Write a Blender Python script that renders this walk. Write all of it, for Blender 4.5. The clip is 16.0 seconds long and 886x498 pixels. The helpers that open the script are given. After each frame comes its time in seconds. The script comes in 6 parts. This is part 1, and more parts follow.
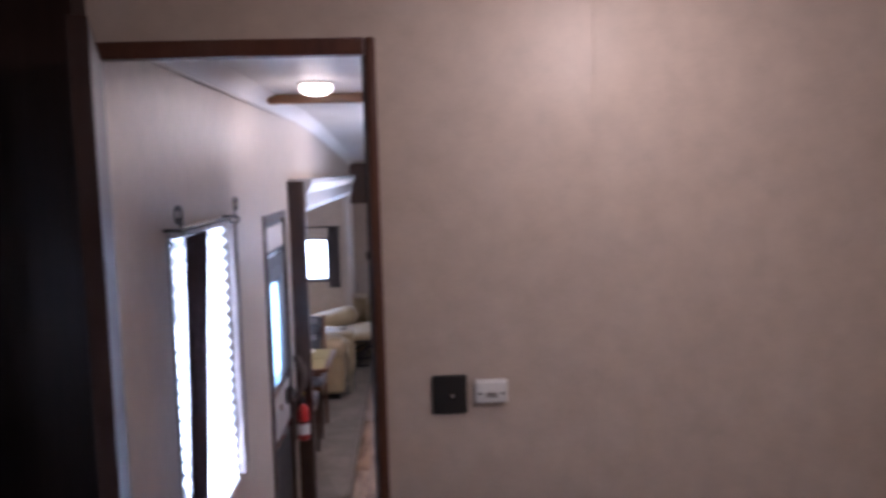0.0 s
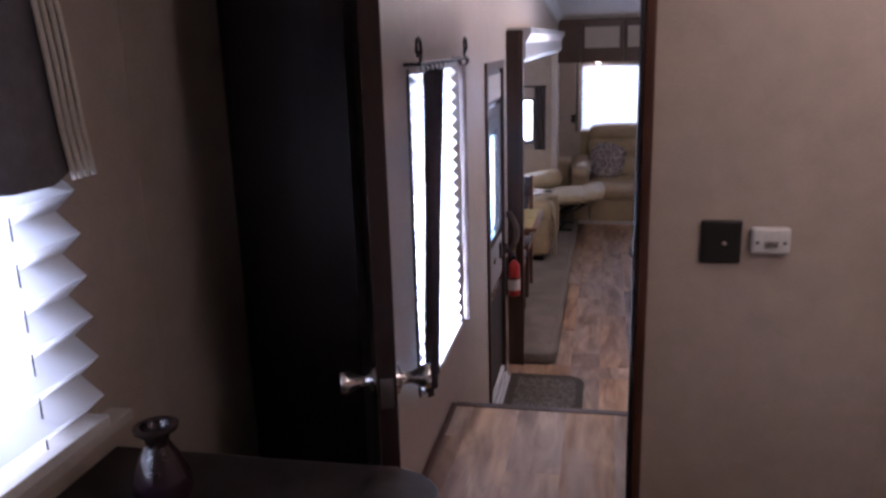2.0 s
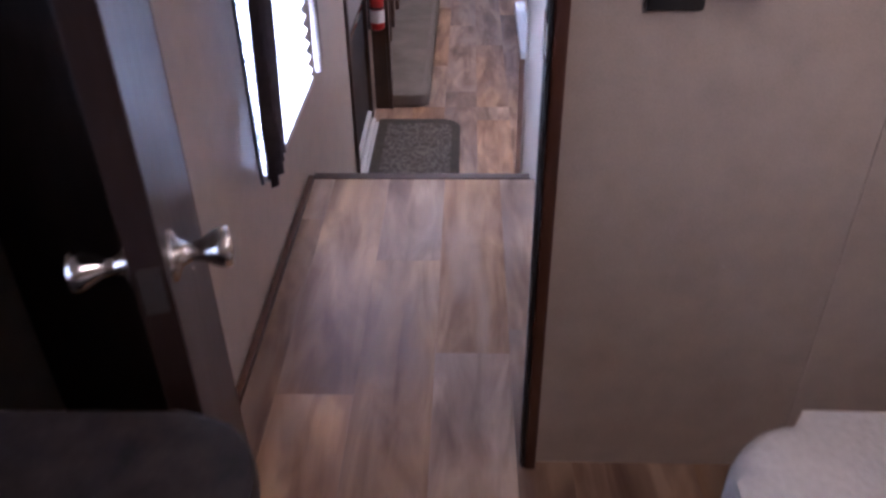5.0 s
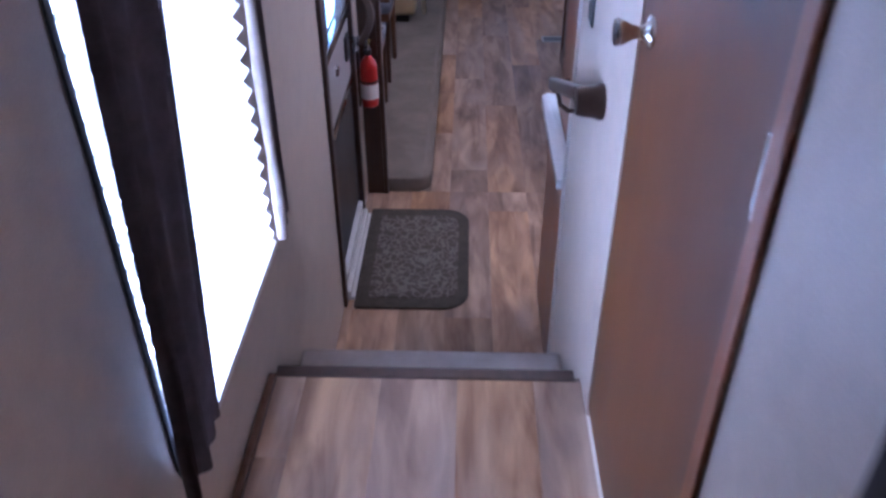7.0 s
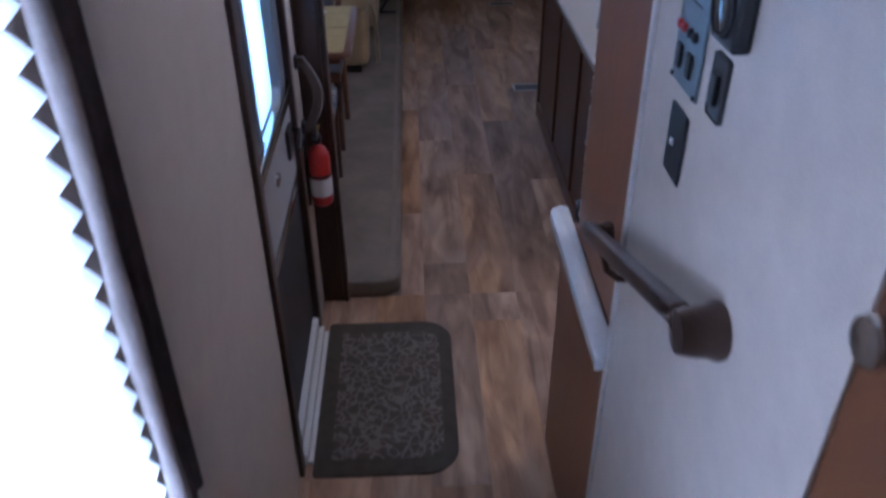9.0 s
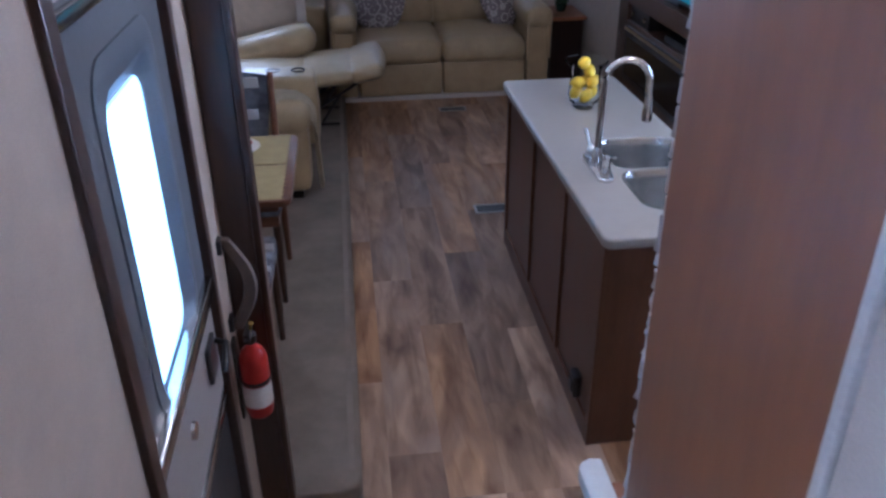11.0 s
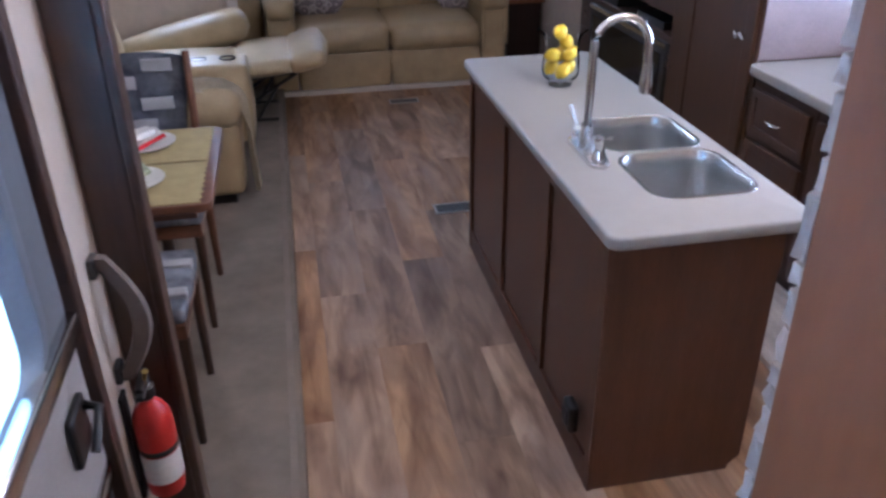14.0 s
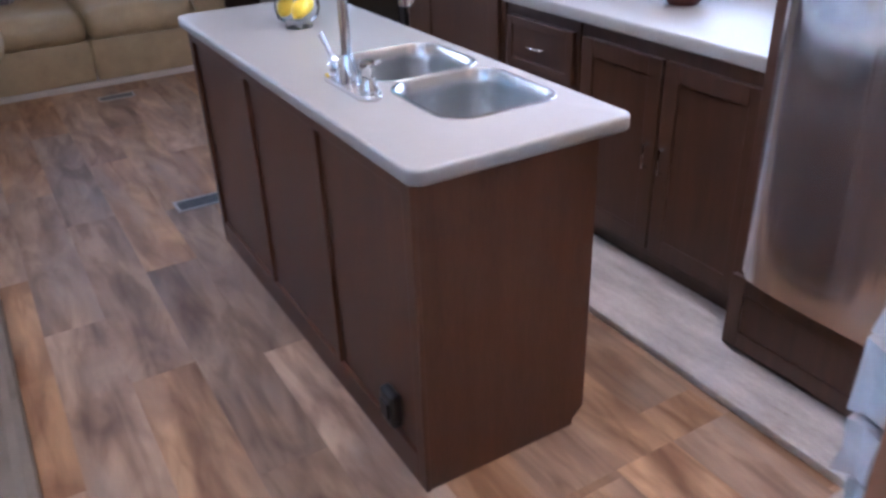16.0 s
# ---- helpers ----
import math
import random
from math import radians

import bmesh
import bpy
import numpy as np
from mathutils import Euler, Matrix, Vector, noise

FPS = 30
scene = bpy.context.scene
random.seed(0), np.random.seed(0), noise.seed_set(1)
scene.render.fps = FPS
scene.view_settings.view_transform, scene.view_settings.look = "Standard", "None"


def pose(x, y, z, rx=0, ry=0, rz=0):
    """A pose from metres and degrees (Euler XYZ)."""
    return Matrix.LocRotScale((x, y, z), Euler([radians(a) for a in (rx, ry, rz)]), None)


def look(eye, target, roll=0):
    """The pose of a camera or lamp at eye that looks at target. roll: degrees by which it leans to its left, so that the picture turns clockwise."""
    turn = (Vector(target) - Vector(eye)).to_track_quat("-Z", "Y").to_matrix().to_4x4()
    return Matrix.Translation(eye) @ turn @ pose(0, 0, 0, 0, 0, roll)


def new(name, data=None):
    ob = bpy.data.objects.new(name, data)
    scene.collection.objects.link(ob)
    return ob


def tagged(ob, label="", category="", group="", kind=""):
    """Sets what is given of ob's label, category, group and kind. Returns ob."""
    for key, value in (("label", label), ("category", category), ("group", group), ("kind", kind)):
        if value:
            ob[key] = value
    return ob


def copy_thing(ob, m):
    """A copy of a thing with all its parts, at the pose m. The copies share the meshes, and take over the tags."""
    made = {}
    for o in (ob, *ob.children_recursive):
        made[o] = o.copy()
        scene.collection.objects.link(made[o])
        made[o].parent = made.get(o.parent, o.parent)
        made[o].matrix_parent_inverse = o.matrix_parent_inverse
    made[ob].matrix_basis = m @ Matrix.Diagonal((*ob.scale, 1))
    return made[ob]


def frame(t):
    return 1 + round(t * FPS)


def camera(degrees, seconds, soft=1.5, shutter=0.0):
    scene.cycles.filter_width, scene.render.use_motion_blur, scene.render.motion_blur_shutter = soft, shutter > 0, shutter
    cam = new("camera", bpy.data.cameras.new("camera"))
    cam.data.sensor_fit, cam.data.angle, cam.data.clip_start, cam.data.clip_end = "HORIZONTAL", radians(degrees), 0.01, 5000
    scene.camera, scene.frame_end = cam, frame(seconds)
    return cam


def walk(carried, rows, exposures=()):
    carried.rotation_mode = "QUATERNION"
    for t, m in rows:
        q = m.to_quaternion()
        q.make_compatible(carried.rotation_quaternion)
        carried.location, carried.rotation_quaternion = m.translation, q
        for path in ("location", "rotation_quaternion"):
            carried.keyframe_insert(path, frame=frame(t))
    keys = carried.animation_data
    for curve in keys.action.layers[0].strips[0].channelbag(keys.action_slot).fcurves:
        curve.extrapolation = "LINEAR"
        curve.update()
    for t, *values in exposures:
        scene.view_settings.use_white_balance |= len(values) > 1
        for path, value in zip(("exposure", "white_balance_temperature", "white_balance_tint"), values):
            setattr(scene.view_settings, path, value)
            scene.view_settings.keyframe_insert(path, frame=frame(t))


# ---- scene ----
cam = camera(58.0, 16.0, soft=2.8, shutter=0.5)
PATH = [
    (0, (0.387, 0.37, 2.271), (0.468, 2.358, 2.074), -1.5),
    (0.5, (0.362, 0.432, 2.243), (0.159, 2.413, 2.057), -2.2),
    (1, (0.332, 0.428, 2.206), (0.046, 2.391, 1.951), -2.3),
    (1.5, (0.286, 0.419, 2.173), (-0.089, 2.331, 1.724), -2.1),
    (2, (0.216, 0.493, 2.167), (-0.175, 2.389, 1.664), -1.7),
    (2.5, (0.111, 0.656, 2.139), (-0.198, 2.51, 1.455), -0.7),
    (3, (0.058, 0.8, 2.088), (-0.112, 2.615, 1.264), -1.0),
    (3.2, (0.044, 0.81, 2.079), (-0.088, 2.597, 1.191), -0.8),
    (5.3, (0.175, 1.269, 2.055), (0.116, 2.911, 0.914), -0.8),
    (5.5, (0.137, 1.402, 2.053), (0.08, 3.042, 0.909), -0.7),
    (6, (0.093, 1.648, 2.055), (0.034, 3.29, 0.916), -0.8),
    (6.5, (0.118, 1.873, 2.085), (0.063, 3.516, 0.946), -0.7),
    (7, (0.099, 2.073, 2.101), (0.045, 3.717, 0.963), -0.3),
    (7.5, (0.029, 2.304, 2.101), (-0.027, 3.95, 0.966), -0.4),
    (8, (0.013, 2.48, 2.082), (-0.001, 4.129, 0.95), -0.5),
    (8.5, (-0.002, 2.693, 2.055), (0.058, 4.343, 0.926), -0.1),
    (9, (0.007, 2.914, 2.042), (0.065, 4.577, 0.932), -0.6),
    (9.5, (-0.043, 3.138, 2.044), (0.124, 4.881, 1.078), -0.6),
    (10, (-0.041, 3.319, 2.042), (0.147, 5.065, 1.084), -0.8),
    (10.2, (-0.017, 3.4, 2.048), (0.172, 5.145, 1.09), -0.8),
    (12.3, (-0.056, 3.869, 1.987), (0.184, 5.618, 1.047), -0.7),
    (12.5, (-0.037, 3.891, 1.97), (0.204, 5.64, 1.03), -1.0),
    (13, (-0.03, 3.963, 1.938), (0.227, 5.708, 0.996), -1.0),
    (13.5, (0.007, 4.069, 1.844), (0.273, 5.811, 0.898), -0.9),
    (14, (0.007, 4.154, 1.789), (0.328, 5.886, 0.842), -0.8),
    (14.5, (-0.066, 4.293, 1.662), (0.43, 5.983, 0.714), -0.7),
    (15, (-0.013, 4.397, 1.598), (0.703, 6.003, 0.645), -1.6),
    (15.5, (0.02, 4.44, 1.558), (0.816, 5.964, 0.538), -2.1),
    (16, (0.075, 4.533, 1.48), (0.95, 6.054, 0.52), -2.2),
]
EXPOSURES = [(0.0, -0.05, 5250, 27), (1.0, -0.2, 5250, 28), (2.0, -0.36, 5500, 31), (2.5, -0.32, 5500, 31), (3.0, -0.2, 5400, 31), (5.5, 0.33, 5050, 30), (6.5, 0.15, 4800, 31), (7.0, 0.05, 4700, 30), (7.5, -0.25, 4650, 27), (8.0, -0.5, 4750, 27), (8.5, -0.65, 4750, 24), (9.0, -0.8, 4750, 21), (9.5, -0.7, 4700, 19), (10.0, -0.6, 4700, 18), (12.5, 0.1, 4850, 19), (14.0, 0.25, 5050, 19), (15.0, 0.6, 5000, 20), (15.5, 0.7, 4950, 20), (16.0, 0.65, 5000, 20)]
walk(cam, [(t, look(eye, target, roll)) for t, eye, target, roll in PATH], EXPOSURES)

# ---- world, sun and window light ----
world = bpy.data.worlds.new("World")
scene.world = world
world.use_nodes = True
sky = world.node_tree.nodes.new("ShaderNodeTexSky")
sky.sky_type, sky.sun_disc = "NISHITA", False
sky.sun_elevation, sky.sun_rotation = radians(48), radians(-70)
world.node_tree.links.new(sky.outputs[0], world.node_tree.nodes["Background"].inputs[0])
world.node_tree.nodes["Background"].inputs[1].default_value = 0.12


def lamp(kind, name, m, energy, color, **k):
    data = bpy.data.lights.new(name, kind)
    data.energy, data.color = energy, color
    for key, v in k.items():
        if key == "size":
            data.size = v
        elif key == "size_y":
            data.shape, data.size_y = "RECTANGLE", v
        elif key == "angle":
            data.angle = v
        elif key == "spread":
            data.spread = v
        elif key == "soft":
            data.shadow_soft_size = v
    ob = new(name, data)
    ob.matrix_world = m
    return ob


DAY = (0.80, 0.90, 1.0)
WARM = (1.0, 0.78, 0.58)
lamp("SUN", "sun", look((-6, 1.5, 8), (0, 4, 0)), 3.0, (1.0, 0.95, 0.88), angle=radians(0.5))
lamp("AREA", "daylight_hall_window", look((-0.56, 3.36, 1.52), (1, 3.36, 2.02)), 64, DAY, size=0.70, size_y=1.1, spread=radians(160))
lamp("AREA", "daylight_entry_door", look((-0.56, 5.0, 1.45), (1, 5.0, 1.4)), 20, DAY, size=0.40, size_y=0.8)
lamp("AREA", "daylight_bedroom_window", look((-0.82, 1.03, 2.0), (1, 1.03, 1.95)), 18, DAY, size=0.94, size_y=0.75)
lamp("AREA", "daylight_rear_window", look((0.8, 11.62, 1.37), (0.8, 8, 1.1)), 40, DAY, size=1.8, size_y=0.9)
lamp("AREA", "daylight_slide_window", look((-0.89, 10.10, 1.23), (-0.5, 8.0, 1.0)), 16, DAY, size=0.52, size_y=0.48)
lamp("AREA", "daylight_kitchen_window", look((2.68, 6.35, 1.35), (0, 6.3, 0.9)), 95, DAY, size=1.3, size_y=0.75)
# Light added inside the windowless bathroom, to spill a streak under its door.
lamp("AREA", "bathroom_gap_light", look((1.93, 3.1, 1.20), (0.4, 3.1, 0.72)), 60, DAY, size=1.0, size_y=0.6)
lamp("POINT", "hall_lamp_bulb", pose(-0.04, 4.25, 2.60), 2, WARM, soft=0.06)
lamp("POINT", "bedroom_lamp_bulb", pose(0.95, 1.00, 2.60), 11, WARM, soft=0.08)
# Second bedroom bulb, unseen, added to brighten the top of the front wall.
lamp("POINT", "bedroom_wall_fill_bulb", pose(0.88, 1.86, 2.60), 4.0, WARM, soft=0.08)
SOFT = (1.0, 0.84, 0.66)
# Unseen ceiling bulbs added to lift the living room and the kitchen aisle.
lamp("POINT", "living_fill_bulb", pose(0.55, 6.45, 2.56), 18, SOFT, soft=0.08)
lamp("POINT", "kitchen_fill_bulb", pose(1.55, 5.65, 2.56), 48, SOFT, soft=0.08)
lamp("POINT", "rear_cabinet_bulb", pose(0.11, 11.22, 1.76), 2.0, WARM, soft=0.03)


# ---- materials ----
def mat(name, base, rough=0.5, metal=0.0, var=0.12, scale=6.0, bump=0.08, fine=120.0, stretch=(1, 1, 1), dark=None, spec=0.5, rand=0.0, coat=0.0):
    """A surface in world scale: broad stains, fine grain and relief; dark is the second colour."""
    m = bpy.data.materials.new(name)
    m.use_nodes = True
    nt = m.node_tree
    N, L = nt.nodes, nt.links
    b = N["Principled BSDF"]
    geo = N.new("ShaderNodeNewGeometry")
    mp = N.new("ShaderNodeMapping")
    mp.inputs["Scale"].default_value = stretch
    L.new(geo.outputs["Position"], mp.inputs["Vector"])
    if rand:
        info = N.new("ShaderNodeObjectInfo")
        mul = N.new("ShaderNodeMath")
        mul.operation = "MULTIPLY"
        mul.inputs[1].default_value = 37.0
        comb = N.new("ShaderNodeCombineXYZ")
        L.new(info.outputs["Random"], mul.inputs[0])
        for i in range(3):
            L.new(mul.outputs[0], comb.inputs[i])
        L.new(comb.outputs[0], mp.inputs["Location"])
    n1 = N.new("ShaderNodeTexNoise")
    n1.inputs["Scale"].default_value, n1.inputs["Detail"].default_value = scale, 6
    n1.inputs["Roughness"].default_value = 0.62
    n2 = N.new("ShaderNodeTexNoise")
    n2.inputs["Scale"].default_value, n2.inputs["Detail"].default_value = fine, 3
    L.new(mp.outputs[0], n1.inputs["Vector"])
    L.new(mp.outputs[0], n2.inputs["Vector"])
    d = dark or tuple(c * 0.45 for c in base)
    ramp = N.new("ShaderNodeValToRGB")
    ramp.color_ramp.elements[0].position, ramp.color_ramp.elements[1].position = 0.28, 0.72
    lo = tuple(x + (y - x) * min(1, var * 3) for x, y in zip(base, d))
    hi = tuple(min(1, x * (1 + var)) for x in base)
    ramp.color_ramp.elements[0].color, ramp.color_ramp.elements[1].color = (*lo, 1), (*hi, 1)
    L.new(n1.outputs["Fac"], ramp.inputs["Fac"])
    mix = N.new("ShaderNodeMix")
    mix.data_type, mix.blend_type = "RGBA", "MULTIPLY"
    mix.inputs["Factor"].default_value = min(1.0, 0.25 + var)
    r2 = N.new("ShaderNodeValToRGB")
    r2.color_ramp.elements[0].position, r2.color_ramp.elements[1].position = 0.3, 0.7
    r2.color_ramp.elements[0].color, r2.color_ramp.elements[1].color = (0.72, 0.72, 0.72, 1), (1.12, 1.12, 1.12, 1)
    L.new(n2.outputs["Fac"], r2.inputs["Fac"])
    L.new(ramp.outputs["Color"], mix.inputs["A"])
    L.new(r2.outputs["Color"], mix.inputs["B"])
    out = mix.outputs["Result"]
    if rand:
        hsv = N.new("ShaderNodeHueSaturation")
        mr = N.new("ShaderNodeMapRange")
        mr.inputs["To Min"].default_value, mr.inputs["To Max"].default_value = 1 - rand, 1 + rand
        L.new(info.outputs["Random"], mr.inputs["Value"])
        L.new(mr.outputs[0], hsv.inputs["Value"])
        wn = N.new("ShaderNodeTexWhiteNoise")
        wn.noise_dimensions = "1D"
        L.new(mul.outputs[0], wn.inputs["W"])
        mr2 = N.new("ShaderNodeMapRange")
        mr2.inputs["To Min"].default_value, mr2.inputs["To Max"].default_value = 1 - 1.4 * rand, 1 + 0.9 * rand
        L.new(wn.outputs["Value"], mr2.inputs["Value"])
        L.new(mr2.outputs[0], hsv.inputs["Saturation"])
        L.new(out, hsv.inputs["Color"])
        out = hsv.outputs["Color"]
    L.new(out, b.inputs["Base Color"])
    b.inputs["Specular IOR Level"].default_value = 0.22
    rr = N.new("ShaderNodeMapRange")
    rr.inputs["To Min"].default_value, rr.inputs["To Max"].default_value = max(0.02, rough - 0.08), min(1, rough + 0.08)
    L.new(n1.outputs["Fac"], rr.inputs["Value"])
    L.new(rr.outputs[0], b.inputs["Roughness"])
    b.inputs["Metallic"].default_value = metal
    b.inputs["Specular IOR Level"].default_value = spec
    b.inputs["Coat Weight"].default_value = coat
    if bump:
        bp = N.new("ShaderNodeBump")
        bp.inputs["Strength"].default_value, bp.inputs["Distance"].default_value = bump, 0.004
        L.new(n2.outputs["Fac"], bp.inputs["Height"])
        L.new(bp.outputs[0], b.inputs["Normal"])
    return m


def sheer(name, color, through_share=0.6):
    """Cloth or paper that daylight shines through."""
    m = bpy.data.materials.new(name)
    m.use_nodes = True
    N, L = m.node_tree.nodes, m.node_tree.links
    N.remove(N["Principled BSDF"])
    d, t, mx = N.new("ShaderNodeBsdfDiffuse"), N.new("ShaderNodeBsdfTranslucent"), N.new("ShaderNodeMixShader")
    d.inputs[0].default_value = t.inputs[0].default_value = (*color, 1)
    mx.inputs[0].default_value = through_share
    L.new(d.outputs[0], mx.inputs[1])
    L.new(t.outputs[0], mx.inputs[2])
    L.new(mx.outputs[0], N["Material Output"].inputs["Surface"])
    return m


def glassy(name, color=(1, 1, 1), rough=0.02, ior=1.45):
    m = bpy.data.materials.new(name)
    m.use_nodes = True
    b = m.node_tree.nodes["Principled BSDF"]
    b.inputs["Base Color"].default_value = (*color, 1)
    b.inputs["Roughness"].default_value, b.inputs["IOR"].default_value = rough, ior
    b.inputs["Transmission Weight"].default_value = 1.0
    return m


def thin_glass(name):
    """Thin clear glass: see-through, with a gloss that grows towards the rim."""
    m = bpy.data.materials.new(name)
    m.use_nodes = True
    N, L = m.node_tree.nodes, m.node_tree.links
    N.remove(N["Principled BSDF"])
    t, g, mx, lw = N.new("ShaderNodeBsdfTransparent"), N.new("ShaderNodeBsdfGlossy"), N.new("ShaderNodeMixShader"), N.new("ShaderNodeLayerWeight")
    t.inputs[0].default_value = (0.96, 0.97, 0.97, 1)
    g.inputs["Roughness"].default_value = 0.03
    lw.inputs["Blend"].default_value = 0.07
    L.new(lw.outputs["Fresnel"], mx.inputs[0])
    L.new(t.outputs[0], mx.inputs[1])
    L.new(g.outputs[0], mx.inputs[2])
    L.new(mx.outputs[0], N["Material Output"].inputs["Surface"])
    return m


def glowing(name, color, strength):
    m = bpy.data.materials.new(name)
    m.use_nodes = True
    b = m.node_tree.nodes["Principled BSDF"]
    b.inputs["Base Color"].default_value = (*color, 1)
    b.inputs["Emission Color"].default_value = (*color, 1)
    b.inputs["Emission Strength"].default_value = strength
    return m


def plank_surface():
    """Printed wood-look vinyl: long wavering figure, dark cathedral streaks and a faint fine grain, each plank cut from another place."""
    m = bpy.data.materials.new("wood_look_plank")
    m.use_nodes = True
    N, L = m.node_tree.nodes, m.node_tree.links
    b = N["Principled BSDF"]
    geo, info = N.new("ShaderNodeNewGeometry"), N.new("ShaderNodeObjectInfo")
    mul = N.new("ShaderNodeMath")
    mul.operation, mul.inputs[1].default_value = "MULTIPLY", 43.0
    comb = N.new("ShaderNodeCombineXYZ")
    L.new(info.outputs["Random"], mul.inputs[0])
    for i in range(3):
        L.new(mul.outputs[0], comb.inputs[i])
    add = N.new("ShaderNodeVectorMath")
    add.operation = "ADD"
    L.new(geo.outputs["Position"], add.inputs[0])
    L.new(comb.outputs[0], add.inputs[1])

    def noise_at(stretch, scale, detail, rough, distort):
        mp, n = N.new("ShaderNodeMapping"), N.new("ShaderNodeTexNoise")
        mp.inputs["Scale"].default_value = stretch
        n.inputs["Scale"].default_value, n.inputs["Detail"].default_value = scale, detail
        n.inputs["Roughness"].default_value, n.inputs["Distortion"].default_value = rough, distort
        L.new(add.outputs[0], mp.inputs["Vector"])
        L.new(mp.outputs[0], n.inputs["Vector"])
        return n

    broad = noise_at((3.4, 1.0, 1), 2.2, 3, 0.50, 0.9)
    figure = noise_at((6.0, 1.0, 1), 2.3, 3, 0.52, 0.9)
    cast = noise_at((4.0, 0.9, 1), 1.7, 2, 0.5, 0.4)
    grain = noise_at((22, 1.5, 1), 7.0, 5, 0.66, 0.5)
    r1 = N.new("ShaderNodeValToRGB")
    e = r1.color_ramp.elements
    e[0].position, e[0].color = 0.30, (0.200, 0.106, 0.058, 1)
    e[1].position, e[1].color = 0.70, (0.475, 0.300, 0.168, 1)
    mid = e.new(0.50)
    mid.color = (0.315, 0.188, 0.108, 1)
    L.new(broad.outputs["Fac"], r1.inputs["Fac"])
    r2 = N.new("ShaderNodeValToRGB")
    r2.color_ramp.elements[0].position, r2.color_ramp.elements[1].position = 0.33, 0.55
    r2.color_ramp.elements[0].color, r2.color_ramp.elements[1].color = (0.50, 0.39, 0.31, 1), (1.08, 1.06, 1.04, 1)
    L.new(figure.outputs["Fac"], r2.inputs["Fac"])
    r3 = N.new("ShaderNodeValToRGB")
    r3.color_ramp.elements[0].position, r3.color_ramp.elements[1].position = 0.3, 0.7
    r3.color_ramp.elements[0].color, r3.color_ramp.elements[1].color = (0.66, 0.64, 0.62, 1), (1.16, 1.16, 1.16, 1)
    L.new(grain.outputs["Fac"], r3.inputs["Fac"])
    out = r1.outputs["Color"]
    for r, f in ((r2, 0.66), (r3, 0.20)):
        mx = N.new("ShaderNodeMix")
        mx.data_type, mx.blend_type = "RGBA", "MULTIPLY"
        mx.inputs["Factor"].default_value = f
        L.new(out, mx.inputs["A"])
        L.new(r.outputs["Color"], mx.inputs["B"])
        out = mx.outputs["Result"]
    hsv, mr, mr2, wn = N.new("ShaderNodeHueSaturation"), N.new("ShaderNodeMapRange"), N.new("ShaderNodeMapRange"), N.new("ShaderNodeTexWhiteNoise")
    mr.inputs["To Min"].default_value, mr.inputs["To Max"].default_value = 0.80, 1.20
    mr2.inputs["To Min"].default_value, mr2.inputs["To Max"].default_value = 0.80, 1.10
    wn.noise_dimensions = "1D"
    L.new(info.outputs["Random"], mr.inputs["Value"])
    L.new(mul.outputs[0], wn.inputs["W"])
    L.new(wn.outputs["Value"], mr2.inputs["Value"])
    L.new(mr.outputs[0], hsv.inputs["Value"])
    L.new(mr2.outputs[0], hsv.inputs["Saturation"])
    # greyed patches of worn-looking print
    pr, gm = N.new("ShaderNodeMapRange"), N.new("ShaderNodeMix")
    pr.inputs["From Min"].default_value, pr.inputs["From Max"].default_value = 0.52, 0.68
    pr.inputs["To Max"].default_value = 0.45
    gm.data_type = "RGBA"
    gm.inputs["B"].default_value = (0.310, 0.225, 0.170, 1)
    L.new(cast.outputs["Fac"], pr.inputs["Value"])
    L.new(pr.outputs[0], gm.inputs["Factor"])
    L.new(out, gm.inputs["A"])
    L.new(gm.outputs["Result"], hsv.inputs["Color"])
    L.new(hsv.outputs["Color"], b.inputs["Base Color"])
    rr = N.new("ShaderNodeMapRange")
    rr.inputs["To Min"].default_value, rr.inputs["To Max"].default_value = 0.58, 0.46
    L.new(figure.outputs["Fac"], rr.inputs["Value"])
    L.new(rr.outputs[0], b.inputs["Roughness"])
    b.inputs["Specular IOR Level"].default_value = 0.36
    bp = N.new("ShaderNodeBump")
    bp.inputs["Strength"].default_value, bp.inputs["Distance"].default_value = 0.12, 0.003
    L.new(grain.outputs["Fac"], bp.inputs["Height"])
    L.new(bp.outputs[0], b.inputs["Normal"])
    return m


M_WALL = mat("wall_vinyl", (0.50, 0.42, 0.35), 0.42, var=0.07, scale=14, bump=0.10, fine=260)
M_CEIL = mat("ceiling_vinyl", (0.70, 0.68, 0.66), 0.55, var=0.03, bump=0.05)
M_PLANK = plank_surface()
M_PLANK_X = mat("floor_joint", (0.15, 0.11, 0.085), 0.7)
M_TRIM = mat("dark_stained_trim", (0.055, 0.027, 0.017), 0.38, var=0.25, scale=5, stretch=(6, 6, 0.6), fine=90)
M_CASING = mat("reddish_stained_casing", (0.095, 0.036, 0.020), 0.36, var=0.22, scale=5, stretch=(6, 6, 0.6), fine=90)
M_JAMB = mat("blackened_jamb", (0.022, 0.012, 0.009), 0.5, spec=0.15, var=0.2, scale=5, stretch=(6, 6, 0.6), fine=90)
M_DOOR = mat("bedroom_door_wood", (0.026, 0.013, 0.010), 0.42, spec=0.28, var=0.25, scale=5, stretch=(8, 8, 0.5), fine=80)
M_CHERRY = mat("reddish_wood_panel", (0.235, 0.088, 0.038), 0.42, spec=0.36, var=0.10, scale=2.6, stretch=(2.4, 2.4, 0.5), fine=14, bump=0.0)
M_CAB = mat("cabinet_wood", (0.108, 0.049, 0.027), 0.40, spec=0.28, var=0.16, scale=3.5, stretch=(4, 4, 0.5), fine=45, bump=0.02)
